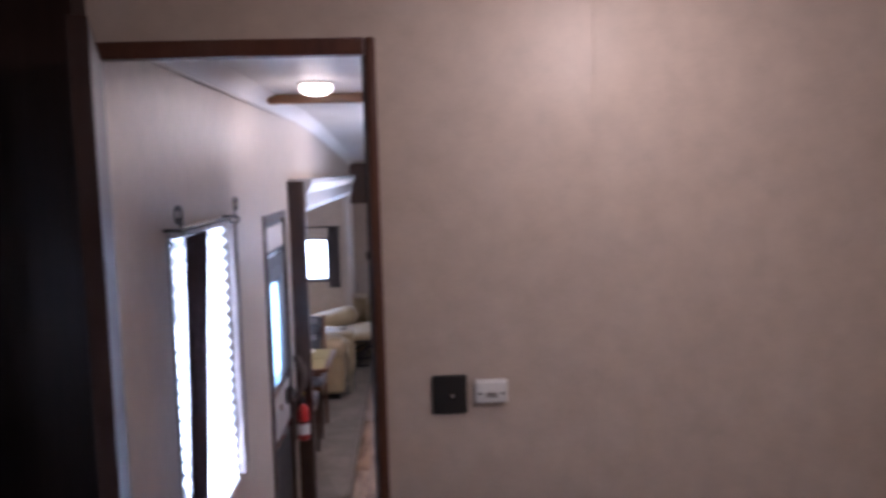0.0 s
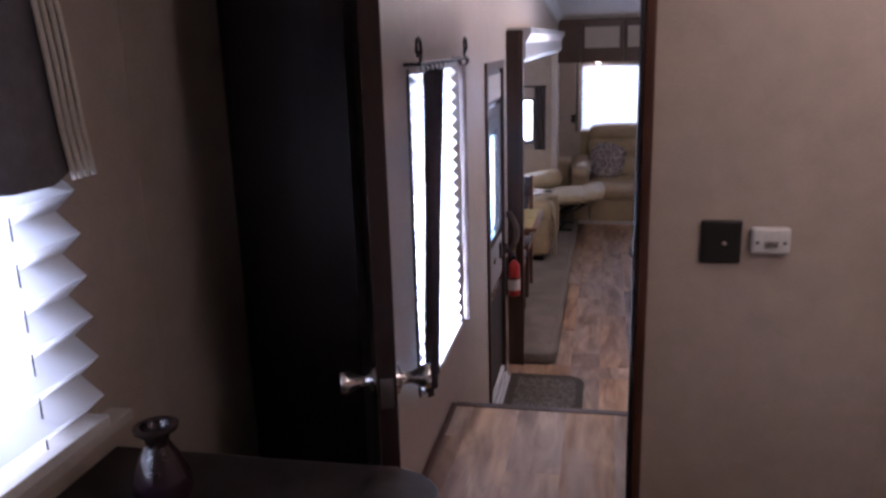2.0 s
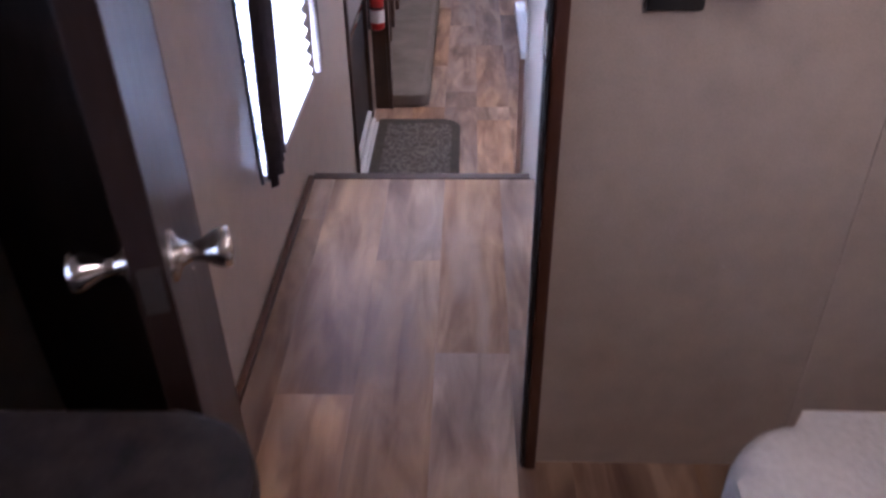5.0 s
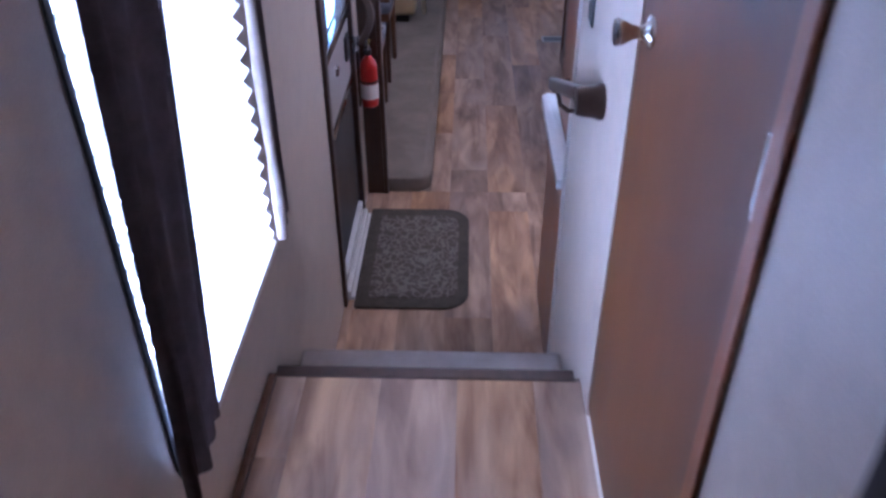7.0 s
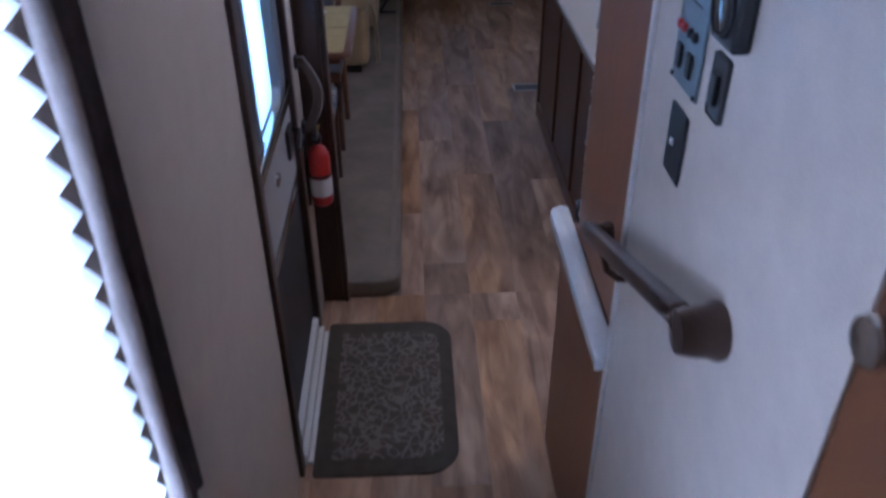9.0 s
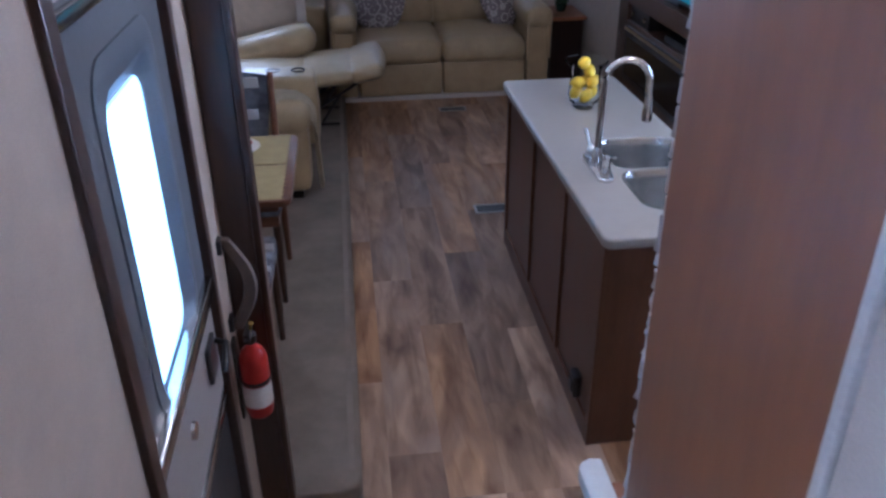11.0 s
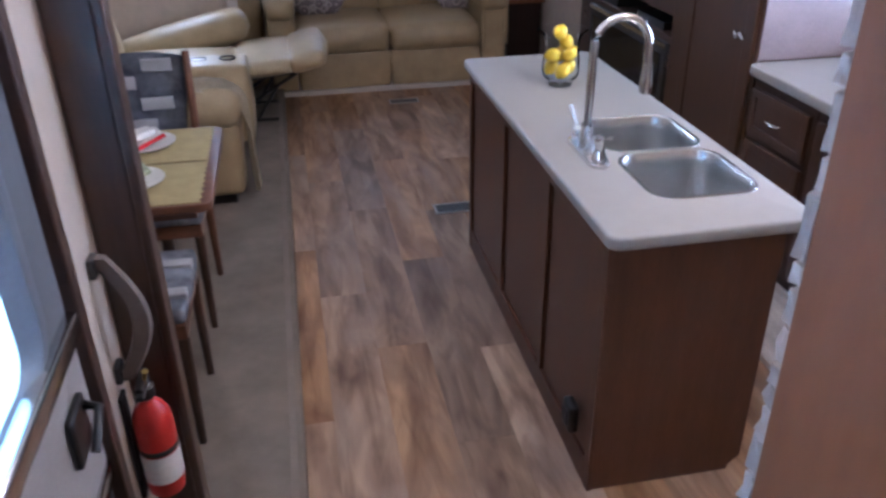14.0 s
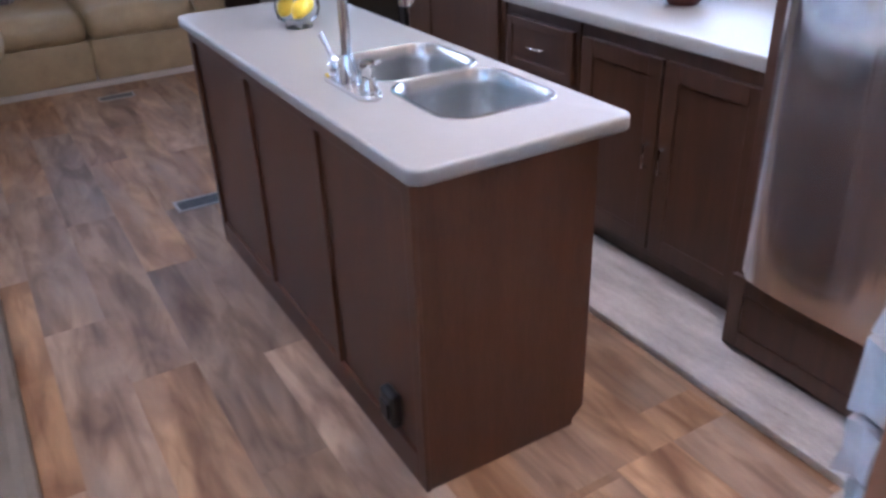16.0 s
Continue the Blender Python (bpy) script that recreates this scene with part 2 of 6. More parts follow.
M_CABD = mat("cabinet_wood_dark", (0.068, 0.031, 0.017), 0.36, var=0.16, scale=5, stretch=(6, 6, 0.45), fine=90, bump=0.04)
M_WOODX = mat("table_wood", (0.13, 0.055, 0.028), 0.34, var=0.24, scale=5, stretch=(0.6, 6, 6), fine=90, bump=0.04)
M_TOP = mat("solid_surface", (0.33, 0.315, 0.298), 0.40, var=0.03, scale=24, bump=0.0, fine=300)
M_CAPW = mat("white_solid_surface", (0.66, 0.66, 0.66), 0.22, var=0.04, scale=60, bump=0.0, fine=420)
M_STEEL = mat("brushed_steel", (0.60, 0.60, 0.60), 0.16, 1.0, var=0.04, scale=4, bump=0.03, fine=160, stretch=(1, 1, 12))
M_SINK = mat("satin_sink_steel", (0.58, 0.58, 0.57), 0.24, 1.0, var=0.03, scale=5, bump=0.012, fine=60, stretch=(3, 3, 0.3))
M_CHROME = mat("chrome", (0.75, 0.75, 0.75), 0.10, 1.0, var=0.03, bump=0.0)
M_NICKEL = mat("satin_nickel", (0.72, 0.70, 0.67), 0.18, 1.0, var=0.05, bump=0.0)
M_LEATHER = mat("tan_leather", (0.40, 0.305, 0.175), 0.40, var=0.10, scale=9, bump=0.25, fine=240)
M_CARPET = mat("beige_carpet", (0.225, 0.193, 0.162), 0.95, var=0.16, scale=5, bump=0.7, fine=420, spec=0.1)
M_STEPC = mat("grey_step_carpet", (0.345, 0.298, 0.268), 0.95, var=0.12, scale=10, bump=0.6, fine=420, spec=0.1)
M_BLACK = mat("black_plastic", (0.014, 0.013, 0.013), 0.35, var=0.1)
M_GREYP = mat("dark_grey_plastic", (0.028, 0.027, 0.029), 0.48, var=0.1)
M_DOORG = mat("entry_door_skin", (0.11, 0.115, 0.13), 0.45, var=0.06)
M_WHITE = mat("white_plastic", (0.72, 0.71, 0.69), 0.35, var=0.04)
M_OFFW = mat("offwhite_trim", (0.55, 0.50, 0.46), 0.4, var=0.05)
M_QUILT = mat("white_quilt_cloth", (0.66, 0.63, 0.60), 0.9, var=0.06, scale=8, bump=0.5, fine=90, spec=0.1)
M_GASK = mat("window_surround", (0.12, 0.135, 0.16), 0.38, var=0.06)
M_RED = mat("red_paint", (0.42, 0.020, 0.014), 0.30, var=0.08)
M_GLASS = glassy("clear_glass")
M_VASE = thin_glass("thin_vase_glass")
M_SHADE = sheer("pleated_shade_paper", (0.82, 0.84, 0.86), 0.6)
M_FROST = sheer("frosted_door_pane", (0.66, 0.84, 0.94), 0.7)
M_CURT = mat("dark_curtain_cloth", (0.095, 0.076, 0.074), 0.95, var=0.15, scale=30, bump=0.4, fine=500, spec=0.1)
M_CURTG = mat("grey_curtain_cloth", (0.17, 0.15, 0.145), 0.95, var=0.12, scale=30, bump=0.4, fine=500, spec=0.1)
M_IRON = mat("dark_iron", (0.03, 0.027, 0.025), 0.45, 0.6, var=0.1)
M_BRONZE = mat("bronze_handrail", (0.075, 0.045, 0.032), 0.30, 0.5, var=0.15)

# ---- building blocks ----
ORIGIN = {}


def thing(name, at, label, category, group="", kind=""):
    ob = new(name)
    ob.empty_display_size = 0.1
    ob.location = at
    ORIGIN[ob.name] = Vector(at)
    return tagged(ob, label, category, group, kind)


def part(name, bm, material, parent=None, label="", smooth=None):
    """Links a bmesh, given in world metres, as one mesh object, under its thing or part."""
    off = ORIGIN[parent.name] if parent else Vector()
    bmesh.ops.recalc_face_normals(bm, faces=bm.faces[:])
    if parent:
        bm.transform(Matrix.Translation(-off))
    me = bpy.data.meshes.new(name)
    bm.to_mesh(me)
    bm.free()
    for m in material if isinstance(material, (list, tuple)) else [material]:
        me.materials.append(m)
    if smooth is not None:
        me.shade_smooth()
        me.set_sharp_from_angle(angle=radians(smooth))
    ob = new(name, me)
    ORIGIN[ob.name] = off
    if parent:
        ob.parent = parent
    return tagged(ob, label) if label else ob


def setting(name, bm, material, label, category="", smooth=None):
    ob = part(name, bm, material, None, "", smooth)
    return tagged(ob, label, category or name.split("_")[0], "", "structure")


def box(bm, x0, x1, y0, y1, z0, z1, bev=0.0, seg=2, m=None, mi=0):
    vs = [bm.verts.new((x, y, z)) for x in (x0, x1) for y in (y0, y1) for z in (z0, z1)]
    fs = [bm.faces.new([vs[i] for i in q]) for q in ((0, 1, 3, 2), (4, 6, 7, 5), (0, 4, 5, 1), (2, 3, 7, 6), (0, 2, 6, 4), (1, 5, 7, 3))]
    for f in fs:
        f.material_index = mi
    if bev:
        es = {e for f in fs for e in f.edges}
        r = bmesh.ops.bevel(bm, geom=list(es), offset=bev, segments=seg, affect="EDGES", profile=0.6)
        vs = list({v for f in r["faces"] for v in f.verts} | {v for v in vs if v.is_valid})
    if m is not None:
        bmesh.ops.transform(bm, matrix=m, verts=[v for v in vs if v.is_valid])
    return bm


def B(*a, **k):
    return box(bmesh.new(), *a, **k)


def ring(bm, c, ax, r, n, up=None):
    ax = Vector(ax).normalized()
    u = Vector(up) if up else (Vector((0, 0, 1)) if abs(ax.z) < 0.9 else Vector((1, 0, 0)))
    u = (u - ax * u.dot(ax)).normalized()
    w = ax.cross(u)
    return [bm.verts.new(Vector(c) + (u * math.cos(2 * math.pi * i / n) + w * math.sin(2 * math.pi * i / n)) * r) for i in range(n)]


def skin(bm, rings, cap=True, mi=0):
    for a, b in zip(rings, rings[1:]):
        n = len(a)
        for i in range(n):
            bm.faces.new((a[i], a[(i + 1) % n], b[(i + 1) % n], b[i])).material_index = mi
    if cap:
        bm.faces.new(rings[0][::-1]).material_index = mi
        bm.faces.new(rings[-1]).material_index = mi
    return bm


def tube(bm, pts, r, n=10, cap=True, mi=0):
    pts = [Vector(p) for p in pts]
    rs = r if isinstance(r, (list, tuple)) else [r] * len(pts)
    rings = []
    for i, p in enumerate(pts):
        t = pts[min(i + 1, len(pts) - 1)] - pts[max(i - 1, 0)]
        rings.append(ring(bm, p, t, rs[i], n))
    return skin(bm, rings, cap, mi)


def lathe(bm, at, profile, n=24, axis="z", cap=True, mi=0):
    """profile: rows of radius and height."""
    rings = []
    for r, h in profile:
        rr = max(r, 1e-4)
        v = []
        for i in range(n):
            a = 2 * math.pi * i / n
            p = (rr * math.cos(a), rr * math.sin(a), h)
            if axis == "x":
                p = (h, p[0], p[1])
            elif axis == "y":
                p = (p[0], h, p[1])
            v.append(bm.verts.new(Vector(at) + Vector(p)))
        rings.append(v)
    return skin(bm, rings, cap, mi)


def extrude_yz(bm, outline, x0, x1):
    """A prism along x from an outline of (y, z)."""
    a = [bm.verts.new((x0, y, z)) for y, z in outline]
    b = [bm.verts.new((x1, y, z)) for y, z in outline]
    n = len(a)
    for i in range(n):
        bm.faces.new((a[i], a[(i + 1) % n], b[(i + 1) % n], b[i]))
    bm.faces.new(a[::-1])
    bm.faces.new(b)
    return bm


def prism(bm, outline, z0, z1, bev=0.0):
    """An upright prism from an outline of (x, y)."""
    a = [bm.verts.new((x, y, z0)) for x, y in outline]
    b = [bm.verts.new((x, y, z1)) for x, y in outline]
    n = len(a)
    fs = [bm.faces.new((a[i], a[(i + 1) % n], b[(i + 1) % n], b[i])) for i in range(n)]
    top, bot = bm.faces.new(b), bm.faces.new(a[::-1])
    if bev:
        bmesh.ops.bevel(bm, geom=list(top.edges) + list(bot.edges), offset=bev, segments=3, affect="EDGES", profile=0.5)
    return bm


def rounded(x0, x1, y0, y1, r, n=6):
    rs = r if isinstance(r, (list, tuple)) else [r] * 4
    out = []
    for (cx, cy, a0), q in zip(((x1, y1, 0), (x0, y1, 90), (x0, y0, 180), (x1, y0, 270)), rs):
        if q <= 0:
            out.append((cx, cy))
            continue
        ox, oy = (cx - q if cx == x1 else cx + q), (cy - q if cy == y1 else cy + q)
        out += [(ox + q * math.cos(radians(a0 + 90 * i / n)), oy + q * math.sin(radians(a0 + 90 * i / n))) for i in range(n + 1)]
    return out


def cushion(bm, x0, x1, y0, y1, z0, z1, puff=0.03, r=0.05, m=None, nx=10, ny=10):
    """A stuffed pad: a rounded box that swells in the middle of its top and sides."""
    start = len(bm.verts)
    box(bm, x0, x1, y0, y1, z0, z1, min(r, (z1 - z0) * 0.48), 4)
    bm.verts.ensure_lookup_table()
    vs = bm.verts[start:]
    c = Vector(((x0 + x1) / 2, (y0 + y1) / 2, (z0 + z1) / 2))
    es = list({e for v in vs for e in v.link_edges if e.calc_length() > 0.08})
    bmesh.ops.subdivide_edges(bm, edges=es, cuts=4, use_grid_fill=True)
    bm.verts.ensure_lookup_table()
    for v in bm.verts[start:]:
        u = [(v.co[i] - c[i]) / max(1e-6, (h - l) / 2) for i, (l, h) in enumerate(((x0, x1), (y0, y1), (z0, z1)))]
        for i in range(3):
            j, k = (i + 1) % 3, (i + 2) % 3
            v.co[i] += puff * (1 if u[i] > 0 else -1) * abs(u[i]) ** 3 * max(0, 1 - u[j] ** 2) * max(0, 1 - u[k] ** 2)
        q = noise.noise(v.co * 7.0) * 0.006
        v.co += (v.co - c).normalized() * q
    if m is not None:
        bmesh.ops.transform(bm, matrix=m, verts=bm.verts[start:])
    return bm

# ---- the shell: floors, steps, walls, ceiling ----
DECK, CEIL = 0.66, 2.70
setting("floor_main", B(-0.46, 2.56, 3.90, 11.6, -0.12, -0.004), M_PLANK_X, "dark underlay below wood-look planks", "floor")
setting("floor_deck", B(-0.86, 2.06, -1.7, 3.585, 0.50, DECK - 0.004), M_PLANK_X, "dark underlay of the raised upper deck", "floor")
setting("ground", B(-300, 300, -300, 300, -0.9, -0.8), mat("gravel_lot", (0.30, 0.28, 0.25), 0.9, var=0.2, scale=2), "pale gravel lot outside the trailer", "ground")

bm = bmesh.new()
box(bm, -0.80, -0.335, 2.30, 2.318, DECK, CEIL)
box(bm, -0.80, -0.6395, 1.84, 2.30, DECK, CEIL)
box(bm, 0.300, 2.0, 2.30, 2.318, DECK, CEIL)
box(bm, -0.335, 0.300, 2.30, 2.318, 2.58, CEIL)
setting("wall_bedroom_front", bm, M_WALL, "tan textured vinyl wall with a doorway", "wall")
setting("trim_wall_seam", B(0.838, 0.843, 2.2972, 2.2998, DECK + 0.01, CEIL - 0.01, 0.0008, 1), M_WALL, "narrow seam strip on the tan wall", "trim")
bm = bmesh.new()
box(bm, -0.70, -0.64, -1.7, 0.55, DECK, CEIL)
box(bm, -0.70, -0.64, 1.50, 1.839, DECK, CEIL)
box(bm, -0.70, -0.64, 0.55, 1.50, DECK, 1.555)
box(bm, -0.70, -0.64, 0.55, 1.50, 2.40, CEIL)
setting("wall_bedroom_side", bm, M_WALL, "tan textured vinyl side wall with a window", "wall")
setting("wall_bedroom_right", B(2.0, 2.06, -1.7, 4.95, 0.0, CEIL), M_WALL, "tan textured vinyl wall", "wall")
setting("wall_bedroom_back", B(-0.86, 2.06, -1.76, -1.7, DECK, CEIL), M_WALL, "tan textured vinyl back wall", "wall")

# outer wall on the door side: hall window, entry door, slide-out opening
WY0, WY1, WZ0, WZ1 = 3.005, 3.70, 0.985, 2.06
DY0, DY1, DZ1 = 4.69, 5.42, 2.03
SY0, SY1, SZ1 = 5.62, 9.95, 2.05
bm = bmesh.new()
box(bm, -0.46, -0.40, 2.319, WY0, 0, CEIL)
box(bm, -0.46, -0.40, WY0, WY1, 0, WZ0)
box(bm, -0.46, -0.40, WY0, WY1, WZ1, CEIL)
box(bm, -0.46, -0.40, WY1, DY0, 0, CEIL)
box(bm, -0.46, -0.40, DY0, DY1, DZ1, CEIL)
box(bm, -0.46, -0.40, DY1, SY0, 0, CEIL)
box(bm, -0.46, -0.40, SY0, SY1, SZ1, CEIL)
box(bm, -0.46, -0.40, SY1, 11.56, 0, CEIL)
setting("wall_entry_side", bm, M_WALL, "beige vinyl outer wall with window and entry door", "wall")

bm = bmesh.new()
box(bm, 0.40, 0.44, 2.319, 2.77, 0, CEIL)
box(bm, 0.40, 0.44, 2.77, 3.45, 2.56, CEIL)
box(bm, 0.40, 0.44, 2.77, 3.45, 0, DECK)
box(bm, 0.40, 0.44, 3.45, 4.17, 0, CEIL)
setting("wall_hall", bm, M_WALL, "pale beige vinyl hall wall with a bathroom door", "wall")
setting("wall_kitchen_end", B(0.47, 2.0, 4.64, 4.695, 0, CEIL), M_WALL, "beige vinyl partition at the kitchen", "wall")

bm = bmesh.new()
box(bm, 2.0, 2.06, 4.95, 5.02, 0, CEIL)
box(bm, 2.0, 2.06, 5.02, 9.32, 2.10, CEIL)
box(bm, 2.0, 2.06, 9.32, 11.56, 0, CEIL)
setting("wall_kitchen_side", bm, M_WALL, "beige vinyl outer wall round the kitchen slide-out", "wall")
bm = bmesh.new()
box(bm, -0.46, -0.11, 11.5, 11.56, 0, CEIL)
box(bm, 1.62, 2.06, 11.5, 11.56, 0, CEIL)
box(bm, -0.11, 1.62, 11.5, 11.56, 0, 0.90)
box(bm, -0.11, 1.62, 11.5, 11.56, 1.83, CEIL)
setting("wall_rear", bm, M_WALL, "beige vinyl rear wall with a wide window", "wall")
bm = bmesh.new()
arch = [(6.0 + 0.369 * i, 2.70 - 0.31 * (i / 15) ** 1.3) for i in range(15)]
extrude_yz(bm, [(arch[-1][0], 2.699), (6.0, 2.699)] + arch[1:], -0.40, 2.0)
setting("ceiling_arch", bm, M_CEIL, "white vaulted ceiling falling towards the rear", "ceiling", 40)
setting("ceiling", B(-0.86, 2.06, -1.76, 11.56, CEIL, CEIL + 0.06), M_CEIL, "white vinyl ceiling", "ceiling")

# slide-out with the dinette and recliners
bm = bmesh.new()
KX = -1.45
box(bm, KX - 0.05, KX, SY0 - 0.05, SY1 + 0.05, 0, 2.1)
box(bm, KX, -0.46, SY0 - 0.05, SY0, 0, 2.1)
box(bm, KX, -1.18, SY1, SY1 + 0.05, 0, 2.1)
box(bm, -0.60, -0.46, SY1, SY1 + 0.05, 0, 2.1)
box(bm, -1.18, -0.60, SY1, SY1 + 0.05, 0, 0.965)
box(bm, -1.18, -0.60, SY1, SY1 + 0.05, 1.495, 2.1)
setting("wall_slide_out", bm, M_WALL, "beige vinyl walls of the dinette slide-out", "wall")
setting("ceiling_slide_out", B(KX - 0.05, -0.46, SY0 - 0.05, SY1 + 0.05, 2.1, 2.14), M_CEIL, "white slide-out ceiling", "ceiling")
bm = bmesh.new()
prism(bm, rounded(KX, -0.078, SY0 + 0.005, SY1 - 0.02, [0.0, 0.0, 0.0, 0.07]), 0.0, 0.085, 0.018)
setting("floor_slide_out", bm, M_CARPET, "beige carpet over the raised slide-out floor", "floor", 50)
M_BIND = mat("carpet_binding", (0.245, 0.210, 0.178), 0.9, var=0.08, scale=8, bump=0.5, fine=300, spec=0.1)
setting("trim_carpet_edge", B(-0.122, -0.099, SY0 + 0.09, SY1 - 0.10, 0.0855, 0.0885, 0.001, 1), M_BIND, "pale bound edge along the carpet", "trim")
# kitchen slide-out
bm = bmesh.new()
RX = 2.50
box(bm, RX, RX + 0.05, 4.97, 5.70, 0, 2.15)
box(bm, RX, RX + 0.05, 7.05, 9.37, 0, 2.15)
box(bm, RX, RX + 0.05, 5.70, 7.05, 0, 0.955)
box(bm, RX, RX + 0.05, 5.70, 7.05, 1.72, 2.15)
box(bm, 2.06, RX, 4.97, 5.02, 0, 2.15)
box(bm, 2.06, RX, 9.32, 9.37, 0, 2.15)
setting("wall_kitchen_slide", bm, M_WALL, "beige vinyl walls of the kitchen slide-out", "wall")
setting("ceiling_kitchen_slide", B(2.0, RX + 0.05, 4.97, 9.37, 2.15, 2.19), M_CEIL, "white kitchen slide ceiling", "ceiling")
bm = bmesh.new()
box(bm, 1.60, RX, 5.02, 9.30, 0.0, 0.03, 0.008)
M_SLIDEF = mat("pale_wood_look", (0.52, 0.48, 0.46), 0.30, var=0.20, scale=5, fine=70, stretch=(3, 0.6, 1), dark=(0.16, 0.12, 0.10))
setting("floor_kitchen_slide", bm, M_SLIDEF, "greyish wood-look floor lip of the kitchen slide", "floor", 50)

# two carpeted steps between deck and main floor
bm = bmesh.new()
box(bm, -0.40, 0.40, 3.575, 3.935, 0.0, 0.435, 0.02, 3)
setting("step_upper", bm, M_STEPC, "grey carpeted entry step", "step", 50)
bm = bmesh.new()
box(bm, -0.40, 0.40, 3.90, 4.18, 0.0, 0.215, 0.02, 3)
setting("step_lower", bm, M_STEPC, "grey carpeted lower step", "step", 50)
bm = bmesh.new()
box(bm, -0.385, 0.385, 3.565, 3.605, DECK - 0.03, DECK + 0.006, 0.005)
setting("trim_deck_nosing", bm, M_TRIM, "dark brown nosing along the deck edge", "trim")
bm = bmesh.new()
box(bm, -0.398, -0.378, 2.322, 3.56, DECK - 0.002, DECK + 0.022, 0.005)
setting("baseboard_deck", bm, M_CAB, "dark brown baseboard strip along the hall wall", "baseboard")

# doorway casing of the bedroom
bm = bmesh.new()
box(bm, 0.2935, 0.318, 2.278, 2.2995, DECK, 2.585, 0.006, 3)
box(bm, -0.345, -0.325, 2.283, 2.325, DECK, 2.585, 0.005)
box(bm, -0.325, 0.2925, 2.280, 2.325, 2.545, 2.585, 0.005)
setting("trim_bedroom_doorway", bm, M_CASING, "reddish brown stained doorway casing", "trim")
bm = bmesh.new()
box(bm, 0.2845, 0.2995, 2.292, 2.322, DECK, 2.544, 0.003)
setting("trim_door_jamb", bm, M_JAMB, "dark stained door jamb", "trim")
setting("trim_door_seal", B(0.2865, 0.2930, 2.2835, 2.2915, DECK, 2.544, 0.002), M_GREYP, "grey door seal strip beside the casing", "trim")
bm = bmesh.new()
box(bm, 0.2825, 0.2842, 2.296, 2.318, 1.59, 1.67, 0.0006)
box(bm, 0.2825, 0.2860, 2.2820, 2.2955, 1.605, 1.655, 0.001)
setting("trim_strike_plate", bm, M_NICKEL, "bright metal strike plate on the casing", "trim")

# panel and half wall at the foot of the steps
setting("wall_stair_panel", B(0.43, 0.47, 4.19, 4.695, 0.895, CEIL), M_CHERRY, "reddish brown wood panel beside the steps", "wall")
setting("wall_half", B(0.412, 0.47, 4.19, 4.80, 0.0, 0.858), M_CHERRY, "reddish brown wood half wall", "wall")
bm = bmesh.new()
prism(bm, rounded(0.375, 0.428, 4.19, 4.835, [0.0, 0.026, 0.0, 0.0]), 0.86, 0.895, 0.006)
setting("trim_half_wall_cap", bm, M_CAPW, "white solid-surface ledge on the half wall", "trim", 50)
bm = bmesh.new()
box(bm, 0.392, 0.43, 4.172, 4.189, 0.0, CEIL, 0.005)
setting("trim_hall_corner", bm, M_OFFW, "off-white corner batten on the hall wall", "trim")

# dark fascia round the dinette slide-out
bm = bmesh.new()
box(bm, -0.399, -0.315, SY0 - 0.015, SY0 + 0.03, 0.0, 2.22, 0.004)
box(bm, -0.315, -0.295, SY0 - 0.022, SY0 + 0.037, 0.0, 2.22, 0.006)
setting("trim_slide_post", bm, M_TRIM, "dark stained slide-out post", "trim")
bm = bmesh.new()
box(bm, -0.399, -0.315, SY0 + 0.03, SY1, SZ1 - 0.02, 2.22, 0.004)
setting("trim_slide_header", bm, M_TRIM, "dark stained slide-out header", "trim")
bm = bmesh.new()
extrude = [(-0.315, 2.02), (-0.30, 2.02), (-0.285, 2.05), (-0.285, 2.14), (-0.25, 2.20), (-0.25, 2.235), (-0.40, 2.235), (-0.40, 2.222), (-0.315, 2.222)]
a = [bm.verts.new((x, SY0 + 0.04, z)) for x, z in extrude]
b = [bm.verts.new((x, SY1, z)) for x, z in extrude]
skin(bm, [a, b])
setting("trim_slide_crown", bm, M_CAPW, "pale grey crown moulding over the slide-out", "trim")
bm = bmesh.new()
box(bm, -0.399, -0.33, SY1 - 0.06, SY1, 0.0, SZ1 - 0.02, 0.006)
setting("trim_slide_end", bm, M_OFFW, "off-white trim at the end of the slide-out", "trim")
# ceiling cove strip and wooden ceiling beam
bm = bmesh.new()
rows = []
for y, z in [(2.32, 2.70), (6.0, 2.70)] + arch[1:]:
    rows.append([bm.verts.new((x, y, z + dz)) for x, dz in ((-0.3995, -0.072), (-0.385, -0.050), (-0.355, -0.020), (-0.31, -0.001), (-0.3995, -0.001))])
skin(bm, rows)
setting("ceiling_cove", bm, M_CEIL, "white curved cove between wall and ceiling", "ceiling", 60)
bm = bmesh.new()
tube(bm, [(-0.392, 2.32, 2.628), (-0.392, 6.0, 2.628)] + [(-0.392, y, z - 0.068) for y, z in arch[1:]], 0.008, 8)
setting("trim_ceiling", bm, M_OFFW, "thin white ceiling trim", "trim")
bm = bmesh.new()
box(bm, -0.362, 0.39, 4.78, 4.86, CEIL - 0.05, CEIL - 0.001, 0.006)
box(bm, 0.475, 1.99, 4.76, 4.84, CEIL - 0.05, CEIL, 0.006)
M_BEAM = mat("ceiling_beam_wood", (0.26, 0.13, 0.06), 0.35, var=0.2, stretch=(0.6, 6, 6))
setting("trim_ceiling_beam", bm, M_BEAM, "brown wooden ceiling beam", "trim")
bm = bmesh.new()
box(bm, -0.312, 0.39, 3.20, 3.215, CEIL - 0.006, CEIL)
setting("trim_ceiling_seam", bm, M_GREYP, "dark ceiling joint strip", "trim")


